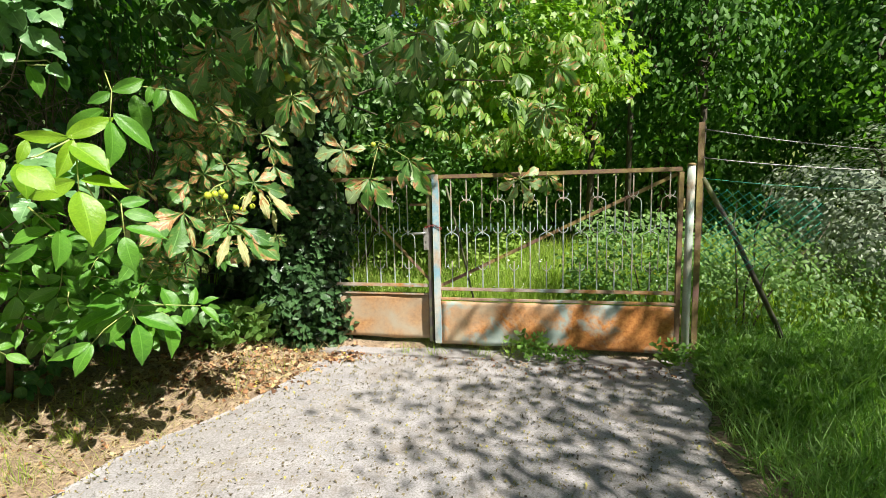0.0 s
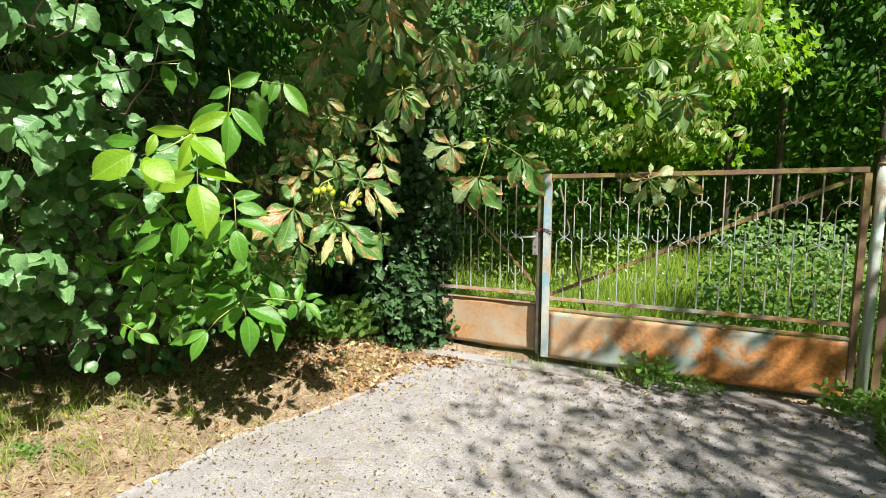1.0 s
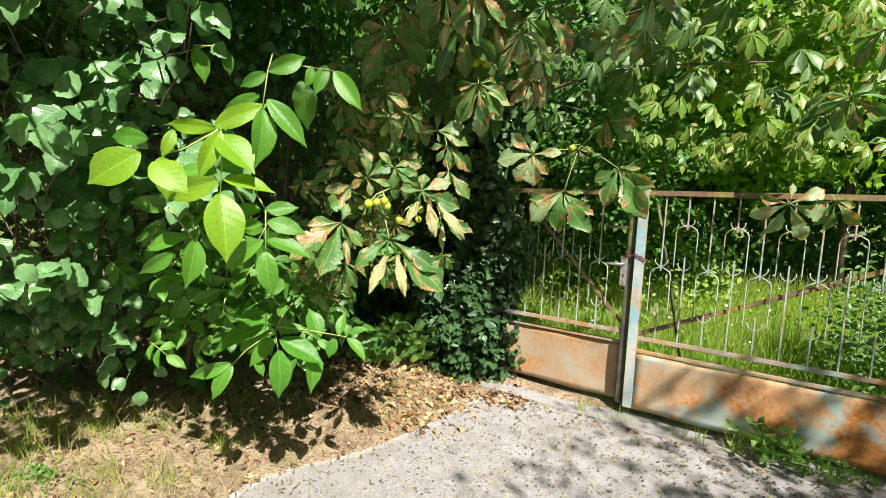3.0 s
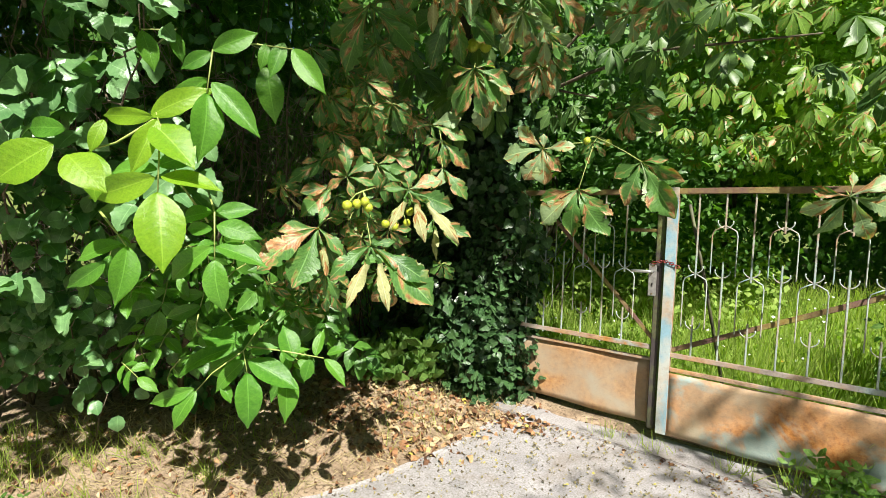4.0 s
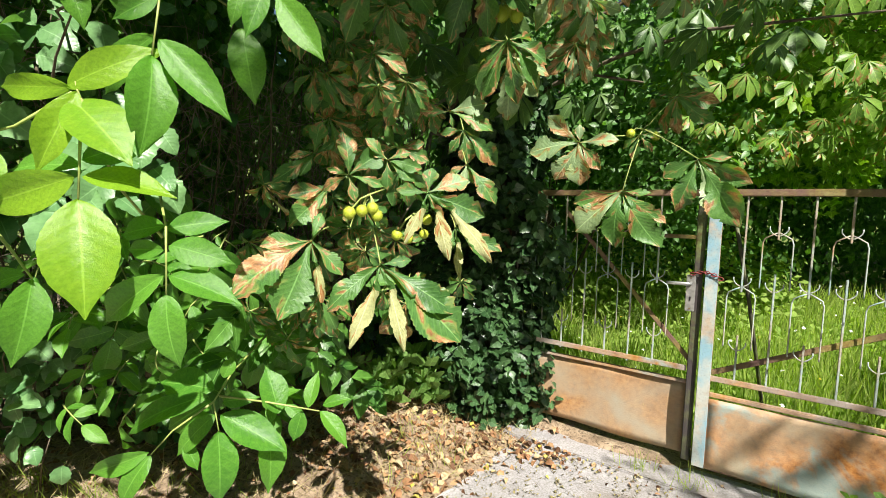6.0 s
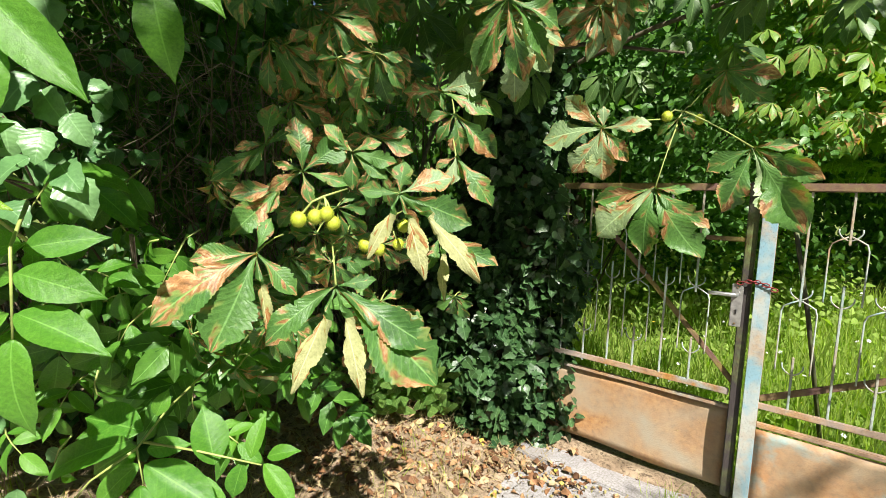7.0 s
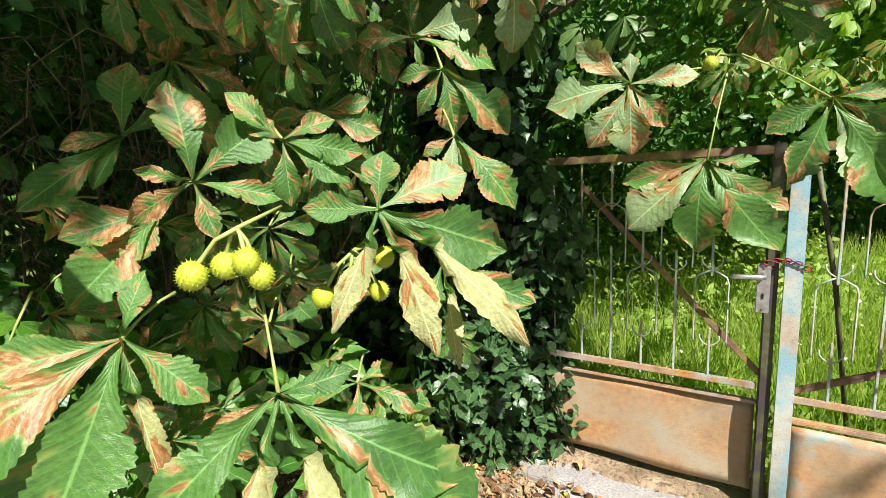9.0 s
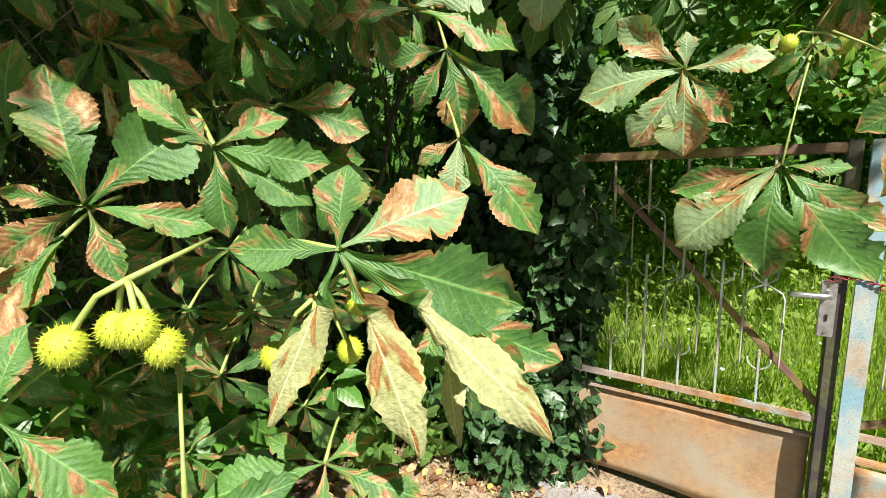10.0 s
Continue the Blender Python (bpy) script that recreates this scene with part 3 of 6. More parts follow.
def panel_mesh(name, x0, x1, z0, z1, mat, seed):
    """Thin sheet, slightly buckled, with a turned lip along the top."""
    nx_, nz_ = 40, 10
    V, F = [], []
    for j in range(nz_ + 1):
        for i in range(nx_ + 1):
            x, z = x0 + (x1 - x0) * i / nx_, z0 + (z1 - z0) * j / nz_
            y = 0.006 * math.sin(3.1 * x + seed) * math.sin(math.pi * j / nz_) + 0.003 * math.sin(11 * x + 5 * z + seed)
            if j == 0:
                z += 0.004 * math.sin(9 * x + seed)
            V.append((x, y, z))
    n = nx_ + 1
    for j in range(nz_):
        for i in range(nx_):
            F.append((j * n + i, j * n + i + 1, (j + 1) * n + i + 1, (j + 1) * n + i))
    m = len(V)
    V += [(v[0], v[1] + 0.004, v[2]) for v in V]
    F += [tuple(k + m for k in reversed(f)) for f in F[:]]
    rim = [i for i in range(n)] + [j * n + nx_ for j in range(1, nz_ + 1)] + [nz_ * n + i for i in range(nx_ - 1, -1, -1)] + [j * n for j in range(nz_ - 1, 0, -1)]
    for a, b in zip(rim, rim[1:] + rim[:1]):
        F.append((b, a, a + m, b + m))
    return finish(name, V, F, mat)


def diagonal(name, a, b, w, d, mat, parent):
    """A flat bar from a to b in the leaf's plane."""
    a, b = Vector(a), Vector(b)
    L = (b - a).length
    me = box(name, (L, d, w), mat, 0.003, (L / 2, 0, 0))
    ang = math.atan2(b.z - a.z, b.x - a.x)
    return local(name, me, parent, Matrix.Translation(a) @ Matrix.Rotation(-ang, 4, "Y"))


wide = thing("wide_gate_leaf", GATE, "wide rusty iron gate leaf with faded blue paint, chained shut", "gate", "gate leaves")
local("sheet_panel", panel_mesh("sheet_panel", 0.062, 2.02, 0.07, 0.465, M_PANEL_WIDE, 0.4), wide, Matrix.Translation((0, -0.012, 0)), "rust-stained sheet panel with pale blue patches")
local("panel_lip", box("panel_lip", (1.96, 0.030, 0.022), M_RAIL, 0.004, (1.04, -0.004, 0.485)), wide)
local("bottom_edge", box("bottom_edge", (1.96, 0.028, 0.012), M_RUST, 0.003, (1.04, 0.006, 0.070)), wide)
local("closing_strip", box("closing_strip", (0.060, 0.008, 1.525), M_STRIP, 0.002, (0.032, -0.024, 0.835)), wide, None, "pale blue closing strip")
local("stile", box("stile", (0.034, 0.034, 1.50), M_RAIL, 0.004, (0.045, 0.002, 0.83)), wide)
local("hinge_stile", box("hinge_stile", (0.040, 0.034, 1.49), M_RUST, 0.004, (2.03, 0.0, 0.81)), wide)
local("top_rail", box("top_rail", (2.03, 0.034, 0.036), M_RUST, 0.004, (1.02, 0.0, 1.575)), wide, None, "rusty brown top rail")
local("lower_rail", box("lower_rail", (1.97, 0.012, 0.030), M_RAIL, 0.003, (1.04, -0.002, 0.575)), wide)
diagonal("brace", (0.06, 0.022, 0.60), (2.02, 0.022, 1.545), 0.030, 0.010, M_RUST, wide)
for i in range(7):
    column_a(wide, 0.168 + 0.2745 * i)
    column_b(wide, 0.305 + 0.2745 * i)

small = thing("small_gate_leaf", GATE, "narrow rusty iron gate leaf with lock, half hidden by ivy", "gate", "gate leaves")
local("sheet_panel", panel_mesh("sheet_panel", -1.22, -0.06, 0.085, 0.50, M_PANEL_SMALL, 2.0), small, Matrix.Translation((0, 0.058, 0)), "tan sheet panel with faint rust and grit")
local("panel_lip", box("panel_lip", (1.17, 0.024, 0.020), M_RAIL, 0.004, (-0.64, 0.053, 0.512)), small)
local("lower_rail", box("lower_rail", (1.16, 0.012, 0.032), M_RAIL, 0.003, (-0.64, 0.014, 0.60)), small)
local("stile", box("stile", (0.042, 0.060, 1.52), M_DARKSTEEL, 0.004, (-0.034, 0.026, 0.84)), small, None, "dark steel lock stile")
local("hinge_stile", box("hinge_stile", (0.04, 0.036, 1.5), M_RUST, 0.004, (-1.20, 0.016, 0.83)), small)
local("top_rail", box("top_rail", (1.20, 0.034, 0.036), M_RUST, 0.004, (-0.63, 0.016, 1.575)), small)
diagonal("brace", (-0.80, 0.036, 1.46), (-0.05, 0.036, 0.645), 0.026, 0.010, M_RUST, small)
for i in range(4):
    column_a(small, -0.24 - 0.2745 * i, 0.014)
    column_b(small, -0.377 - 0.2745 * i + 0.0, 0.014)
local("stop_bar", box("stop_bar", (0.17, 0.012, 0.022), M_RUST, 0.003, (-0.13, 0.008, 1.335)), small)
lock = local("lock_plate", box("lock_plate", (0.046, 0.012, 0.20), M_LOCK, 0.003, (-0.062, -0.022, 1.03)), small, None, "grey lock plate")
local("lever", tube("lever", [(-0.062, -0.028, 1.085), (-0.062, -0.068, 1.085), (-0.075, -0.075, 1.085), (-0.165, -0.075, 1.083), (-0.175, -0.072, 1.083)], [0.010, 0.010, 0.010, 0.009, 0.008], M_HANDLE, 8), lock, None, "worn alloy lever handle")
local("keyhole", box("keyhole", (0.007, 0.003, 0.022), M_BLACK, 0, (-0.062, -0.0295, 1.0)), lock)
for z in (0.945, 1.115):
    local("screw", box("screw", (0.008, 0.004, 0.008), M_RUST, 0.001, (-0.062, -0.0295, z)), lock)


def link_mesh():
    pts = [(0.013 * math.cos(a), 0, 0.008 * math.sin(a)) for a in np.linspace(0, 2 * math.pi, 11)]
    return tube("link", pts, 0.0028, M_CHAIN, 5)


chain = thing("chain", GATE @ Matrix.Translation((0, 0, 1.15)), "thin red chain wound round both gate stiles", "chain")
LINK = link_mesh()
for i in range(9):
    s = i / 8
    local("link", LINK, chain, Matrix.Translation((-0.055 + 0.13 * s, -0.034 + 0.004 * (i % 2), -0.012 + 0.02 * math.sin(s * 3.1) - 0.016 * s)) @ Matrix.Rotation(radians(80 * (i % 2)), 4, "X"))

post = thing("gate_post", GATE @ Matrix.Translation((2.10, 0.0, 0)), "pale green steel tube gate post with flaking paint", "post")
local("tube", tube("tube", [(0, 0, -0.1), (0, 0, 0.8), (0.004, 0, 1.60)], 0.030, M_POST, 14), post)
local("cap", tube("cap", [(0.004, 0, 1.60), (0.004, 0, 1.612), (0.004, 0, 1.62)], [0.033, 0.032, 0.018], M_RUST, 14), post)
for z in (0.35, 1.30):
    local("hinge", tube("hinge", [(-0.046, 0, z - 0.05), (-0.046, 0, z + 0.05)], 0.013, M_RUST, 10), post)
angle_post = thing("fence_post", GATE @ Matrix.Translation((2.175, 0.03, 0)), "rusty brown angle iron fence post with wire", "post")
local("flange", box("flange", (0.045, 0.006, 2.03), M_RUST, 0.002, (0, 0, 0.92)), angle_post)
local("flange", box("flange", (0.006, 0.045, 2.03), M_RUST, 0.002, (0.022, 0.025, 0.92)), angle_post)
strut = thing("post_strut", GATE, "dark steel strut leaning against the fence post", "strut")
local("angle", tube("angle", [(2.20, 0.04, 1.50), (2.42, 0.08, 1.12), (2.96, 0.12, -0.02)], 0.020, M_DARKSTEEL, 6), strut)
prop = thing("gate_prop", GATE, "thin dark rod propped behind the wide gate leaf", "prop")
local("rod", tube("rod", [(0.10, 0.12, 1.50), (0.20, 0.22, 1.0), (0.36, 0.50, 0.02)], 0.010, M_DARKSTEEL, 6), prop)

# ---- wire fence beside the gate ----
for k, (z0, z1, x1) in enumerate(((1.88, 1.62, 3.9), (1.66, 1.50, 3.9), (1.50, 1.36, 3.9))):
    w = thing("fence_wire", GATE, "slack strand of grey barbed wire" if k < 2 else "top strand of a wire mesh fence", "wire", "fence wires")
    pts = bend((2.19, 0.03, z0), (x1, 0.1, z1), 0.03, 10)
    local("strand", tube("strand", pts, 0.004 if k < 2 else 0.002, M_WIRE if k < 2 else M_MESHWIRE, 5), w)
    if k < 2:
        for i in range(1, 10):
            p = pts[i]
            local("barb", tube("barb", [p + Vector((-0.008, 0.01, 0.016)), p, p + Vector((0.008, -0.01, -0.016))], 0.0025, M_WIRE, 4), w)


def chainlink():
    """Diamond wire mesh, sagging and partly pressed down."""
    V, F = [], []
    pitch = 0.075

    def put_at(x, z):
        sag = 0.10 * math.sin(2.0 * (x - 2.2)) ** 2
        return (x, 0.06 + 0.05 * math.sin(3 * x + 2 * z), z - sag * (z / 1.4))

    n = 24
    for k in range(-18, n):
        for sgn in (1, -1):
            pts = []
            for i in range(0, 40):
                z = 1.42 - i * pitch * 0.5
                x = 2.22 + k * pitch + (i * pitch * 0.5 if sgn > 0 else (39 - i) * pitch * 0.5 - 0.4)
                if 2.21 <= x <= 3.05 and 0.70 + 0.35 * (x - 2.2) + 0.06 * math.sin(9 * x) <= z:
                    pts.append(put_at(x, z))
            if len(pts) > 1:
                v, f = tube_arrays(pts, 0.0024, 3)
                F += [tuple(i + len(V) for i in q) for q in f]
                V += v
    return finish("wire_mesh", V, F, M_MESHWIRE)


mesh_fence = thing("mesh_fence", GATE, "sagging green diamond wire mesh fence overgrown by plants", "fence")
local("wire_mesh", chainlink(), mesh_fence)


# ---- trees and hedge ----
def stems(name, base, tips, mat, r0, parent, sag=-0.1, jitter=0.06, seed=1):
    g = random.Random(seed)
    for t in tips:
        put(name, tube(name, bend(base, t, sag, 6, jitter, g), [r0 * (1 - 0.8 * i / 6) for i in range(7)], mat, 6), parent)


def trunk_mesh(pts, radii, mat=None):
    g = random.Random(len(pts))
    v, f = tube_arrays(pts, radii, 12)
    v = [p + Vector((g.uniform(-1, 1), g.uniform(-1, 1), 0)) * 0.06 * radii[0] for p in v]
    return finish("trunk", v, f, mat or M_BARK)


def unit(n, seed):
    v = np.random.default_rng(seed).normal(size=(n, 3))
    return v / np.linalg.norm(v, axis=1, keepdims=True)


def crown(name, tree, template, P, out, size, mat, up=0.5, hang=0.6, seed=1, wild=0.6):
    """A crown of separate leaves that face outward and up and hang at their tips."""
    n = len(P)
    normal = out * 0.8 + np.array([0, 0, up]) + unit(n, seed) * wild
    along = out * 0.5 + np.array([0, 0, -hang]) + unit(n, seed + 1) * wild
    s = size * np.random.default_rng(seed + 2).uniform(0.7, 1.25, n)
    return put(name, cloud(name, template, P, normal, along, s, mat), tree, None, "", "stuff")


# hedge of lobed leaves along the bank
hedge = thing("hedge", Matrix.Translation((-3.0, 3.2, 0.05)), "tall dense hedge of lobed green leaves along the bank", "hedge")
HX = np.array([-4.2, -3.45, -3.05, -2.75, -2.35, -1.75])
HY = np.array([0.2, 2.1, 2.95, 4.0, 4.75, 5.15])


def hedge_points(n, seed, depth, zlo, zhi, bulge=1.0, gaps=-0.2):
    g = np.random.default_rng(seed)
    s = g.random(n) * (len(HX) - 1)
    x, y = np.interp(s, range(len(HX)), HX), np.interp(s, range(len(HX)), HY)
    z = zlo + (zhi - zlo) * g.random(n) ** 0.9
    out = np.stack([np.full(n, 0.80), np.full(n, -0.60), np.zeros(n)], 1)
    lump = 0.22 * np.sin(3.1 * s + 2.2 * z) + 0.16 * np.sin(6.3 * s - 3.7 * z + 1)
    push = bulge * np.interp(s, [0, 1, 1.6, 2.4, 5], [0.75, 0.85, 0.9, 0.45, 0.3]) * np.clip(z / 1.5, 0.1, 1.0) + lump - depth * g.random(n) ** 1.6
    P = np.stack([x, y, z], 1) + out * push[:, None]
    P[:, 2] += 0.08
    clump = np.sin(4.1 * P[:, 0] + 2 * np.sin(3 * P[:, 2])) + np.sin(4.7 * P[:, 1] - 3.3 * P[:, 2]) + np.sin(6.1 * P[:, 2] + 3 * P[:, 0])
    hollow = (s > 1.7) & (s < 3.7) & (P[:, 2] > 0.35) & (P[:, 2] < 2.6)
    deep = ((P[:, 0] - P[:, 1]) / math.sqrt(2) - 0.915 * P[:, 2] < -4.75) & (P[:, 2] > 0.6) & (P[:, 1] > 1.9)
    keep = (clump + 0.7 * g.normal(0, 1, n) > gaps) & (~(hollow | deep) | (g.random(n) < 0.10))
    return P[keep], out[keep]


P, out = hedge_points(17000, 11, 0.45, 0.08, 3.4, 0.85, 0.25)
ok = clear_of_way(P, 0.8)
crown("leaves", hedge, T_HAZEL, P[ok], out[ok], 0.09, M_HEDGE, 0.6, 0.6, 12, 0.6)
P, out = hedge_points(4200, 14, 1.6, 0.1, 4.0, 0.1, -9.0)
crown("inner_leaves", hedge, T_HAZEL, P, out, 0.085, M_HEDGE, 0.3, 0.6, 15)
g = random.Random(5)
runs = []
for i in range(170):
    s = g.random() * (len(HX) - 1)
    bx, by = float(np.interp(s, range(len(HX)), HX)), float(np.interp(s, range(len(HX)), HY))
    a = Vector((bx - g.uniform(0.1, 0.8), by + g.uniform(0.0, 0.6), 0.02))
    b = a + Vector((g.uniform(-0.6, 1.0), g.uniform(-0.9, 0.5), g.uniform(1.2, 3.2)))
    r = g.uniform(0.004, 0.013)
    runs.append((bend(a, b, -0.15, 6, 0.07, g), [r * (1 - 0.12 * k) for k in range(7)]))
put("twig_tangle", tubes("twig_tangle", runs, M_TWIG, 5), hedge, None, "", "stuff")
runs = []
for i in range(760):
    s = g.uniform(1.0, 4.2)
    bx, by = float(np.interp(s, range(len(HX)), HX)), float(np.interp(s, range(len(HX)), HY))
    a = Vector((bx - g.uniform(-0.1, 0.9), by + g.uniform(-0.3, 0.6), g.uniform(0.2, 2.4)))
    b = a + Vector((g.uniform(-0.7, 0.7), g.uniform(-0.7, 0.7), g.uniform(-0.25, 0.7)))
    r = g.uniform(0.0014, 0.0045)
    runs.append((bend(a, b, g.uniform(-0.2, 0.2), 6, 0.09, g), [r * (1 - 0.1 * k) for k in range(7)]))
put("twig_tangle", tubes("twig_tangle", runs, M_TWIG_PALE, 4), hedge, None, "bare pale dead twigs inside the hedge", "stuff")

# leafy clusters on the sunny face of the hedge, lightened in colour, with dark gaps between them
hazel = thing("hazel_shrub", Matrix.Translation((-2.9, 2.2, 0.0)), "leafy shrub with toothed green leaves in sunlit clusters", "shrub")
g = np.random.default_rng(21)


def hazel_clusters(plane, q_range, c_range, zlo, gap, reach, size=0.1):
    """Clusters on an upright sheet, spaced so that few shade each other."""
    centres, P, runs = [], [], []
    for k in range(4000):
        q, c = g.uniform(*q_range), g.uniform(*c_range)
        if all((q - a) ** 2 + (c - b) ** 2 > gap ** 2 for a, b in centres):
            centres.append((q, c))
    sun_way = SUN.normalized()
    side = sun_way.orthogonal().normalized()
    other = sun_way.cross(side)
    for k, (q, c) in enumerate(centres):
        x = plane - math.sqrt(2) * q
        y = math.sqrt(2) * q - x
        z = ((x - y) / math.sqrt(2) - c) / 0.915
        if z < zlo or z > 3.2 or (z < 0.65 and q < -0.2):
            continue
        at = Vector((x, y, z)) - sun_way * g.uniform(-0.30, 0.12) * reach
        for n in range(int(g.integers(9, 16))):
            r, a = 0.135 * math.sqrt(g.random()), g.uniform(0, 6.283)
            P.append(tuple(at + side * r * math.cos(a) + other * r * math.sin(a) - sun_way * g.uniform(-0.05, 0.05)))
        root = Vector((x - 0.7, y + 0.25, max(0.0, z - 0.5 * reach)))
        runs.append((bend(root, at, 0.12, 5, 0.05, random.Random(k)), [0.006 - 0.0008 * i for i in range(6)]))
    P = np.array(P)
    P = P[clear_of_way(P, 0.7)]
    lit = np.tile(np.array([0.62, -0.66, 0.55]), (len(P), 1))
    crown("leaves", hazel, T_HAZEL, P, lit, size, M_HAZEL_LIT, 0.2, 0.75, 22, 0.6)
    put("stem", tubes("stem", runs, M_TWIG, 5), hazel, None, "", "stuff")


hazel_clusters(-2.7, (-0.75, 0.10), (-5.6, -3.7), 0.34, 0.145, 1.0)
hazel_clusters(-2.3, (-0.75, 0.02), (-5.6, -4.3), 1.45, 0.145, 0.6, 0.125)
hazel_clusters(-1.1, (0.0, 0.42), (-4.85, -4.0), 1.5, 0.15, 0.4)

# chestnut by the gate
chestnut = thing("chestnut_tree", Matrix.Translation((-1.9, 5.0, 0.05)), "horse chestnut with palmate leaves blotched brown and green burrs", "tree")
put("trunk", trunk_mesh([(-1.9, 5.0, -0.1), (-1.88, 4.95, 0.8), (-1.82, 4.9, 1.8), (-1.75, 4.85, 3.0), (-1.7, 4.9, 5.0)], [0.17, 0.14, 0.13, 0.12, 0.09]), chestnut)
stems("limb", (-1.8, 4.9, 2.0), [(-1.25, 3.15, 1.75), (-1.1, 3.4, 2.3), (-0.45, 3.6, 2.0), (0.5, 4.0, 2.3), (-1.6, 2.9, 2.2), (0.2, 4.6, 3.0), (-1.5, 3.3, 1.3)], M_TWIG, 0.02, chestnut, -0.25, 0.05, 4)


def chestnut_fill(n, lo, hi, seed):
    P = scatter(n, (lo, hi), seed)
    depth = P @ np.array([-0.42, 0.905, 0.0])
    side = P @ np.array([0.905, 0.42, 0.0])
    return P[(depth > 2.95) & clear_of_way(P, 0.75) & ((side < 0.08) | (P[:, 2] > 1.95)) & (P[:, 0] < 0.35 + 0.5 * (P[:, 2] < 2.5))]


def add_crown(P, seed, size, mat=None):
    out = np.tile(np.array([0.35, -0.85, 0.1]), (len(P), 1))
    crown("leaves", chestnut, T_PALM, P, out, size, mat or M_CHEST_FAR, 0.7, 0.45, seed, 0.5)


def sun_block_crown(n, q, c0, z, seed):
    """Unseen leaves added high overhead to keep the sun out of the hollow behind the nearest leaves and off other
    spots.
    """
    g = np.random.default_rng(seed)
    q, c0, z = g.uniform(*q, n), g.uniform(*c0, n), g.uniform(*z, n)
    r = c0 + 0.915 * z
    return np.stack([(q + r) / math.sqrt(2), (q - r) / math.sqrt(2), z], 1)


add_crown(sun_block_crown(800, (0.8, 2.2), (-6.8, -5.1), (3.9, 5.0), 40), 41, 0.24)
add_crown(sun_block_crown(460, (0.26, 0.9), (-7.0, -4.98), (3.9, 5.0), 42), 43, 0.24)
add_crown(sun_block_crown(480, (-0.7, 0.35), (-7.2, -5.85), (3.9, 5.0), 46), 47, 0.24)
add_crown(sun_block_crown(1100, (-2.6, -0.65), (-9.4, -6.1), (3.9, 5.0), 54), 55, 0.26)
add_crown(sun_block_crown(9, (0.70, 0.92), (-4.6, -4.2), (3.9, 5.0), 56), 57, 0.24)
add_crown(sun_block_crown(60, (2.9, 4.5), (-8.8, -6.9), (4.6, 6.2), 48), 49, 0.26)
add_crown(sun_block_crown(75, (0.72, 1.25), (-5.2, -4.6), (3.9, 5.0), 52), 53, 0.24)
add_crown(sun_block_crown(28, (2.3, 3.05), (-5.35, -4.45), (3.9, 5.0), 50), 51, 0.24)
add_crown(sun_block_crown(1500, (-0.8, 2.4), (-11.5, -6.9), (4.6, 5.8), 44), 45, 0.26)
add_crown(chestnut_fill(24, (-1.3, 2.75, 1.0), (-0.85, 3.7, 2.2), 31), 32, 0.17)
add_crown(chestnut_fill(60, (-1.8, 2.9, 2.1), (-0.4, 4.6, 3.6), 33), 34, 0.19)
add_crown(chestnut_fill(34, (-0.5, 3.8, 2.05), (0.8, 4.6, 2.9), 35), 36, 0.18)
# chestnut leaves beyond the gate, in the green lightened to look sunlit
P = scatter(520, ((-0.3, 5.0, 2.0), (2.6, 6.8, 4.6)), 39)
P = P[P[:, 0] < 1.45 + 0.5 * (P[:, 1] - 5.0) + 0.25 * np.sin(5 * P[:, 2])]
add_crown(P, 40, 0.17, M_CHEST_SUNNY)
thicket = thing("thicket", Matrix.Translation((-0.9, 6.3, 0.1)), "small-leaved dark green thicket behind the gate", "shrub")
P = scatter(9500, ((-2.1, 5.5, 0.5), (0.9, 7.0, 4.6)), 301)
P = P[(np.sin(3.3 * P[:, 0] + 1.5 * P[:, 2]) + np.sin(4.1 * P[:, 2] + 2 * P[:, 1]) + np.sin(5 * P[:, 0] - 3 * P[:, 1]) > -0.6) & (P[:, 2] > 1.55 + 0.3 * np.sin(4 * P[:, 0])) & (P[:, 0] < 0.3 + 0.25 * (P[:, 2] - 1))]
crown("leaves", thicket, T_SIMPLE, P, np.tile([0.2, -0.9, 0.3], (len(P), 1)), 0.085, M_DARK_LEAF, 0.6, 0.3, 302, 0.9)
stems("stem", (-1.7, 6.9, 0.0), [(-0.5, 6.2, 3.6), (-1.3, 6.2, 3.2), (-0.2, 6.3, 2.9), (0.4, 6.3, 3.0), (-1.9, 6.5, 2.6)], M_BARK, 0.014, thicket, -0.2, 0.12, 303)
add_crown(chestnut_fill(300, (-3.0, 3.5, 3.2), (-0.8, 5.6, 5.5), 37), 38, 0.2)

back = thing("shaded_thicket", Matrix.Translation((-4.6, 3.6, 0.0)), "dense shaded thicket behind the hedge", "undergrowth", "", "stuff")
P = scatter(6500, ((-6.6, 0.8, 0.05), (-4.2, 6.4, 3.9)), 311)
P = P[P[:, 0] < np.interp(P[:, 1], HY, HX) - 0.55]
crown("leaves", back, T_FAR, P, np.tile([0.8, -0.5, 0.2], (len(P), 1)), 0.12, M_WOOD_LEAF, 0.4, 0.5, 312)

# ivy over the gate pillar
ivy = thing("ivy", Matrix.Translation((-1.42, 4.72, 0.0)), "dark glossy ivy smothering the pillar beside the gate", "ivy")
put("pillar", tube("pillar", [(-1.42, 4.62, -0.1), (-1.42, 4.62, 1.0), (-1.40, 4.62, 1.7)], [0.17, 0.16, 0.14], M_BARK, 12), ivy)
g2 = np.random.default_rng(41)
n = 7000
ang, z = g2.uniform(0, 2 * math.pi, n), 0.02 + 2.45 * g2.random(n) ** 1.1
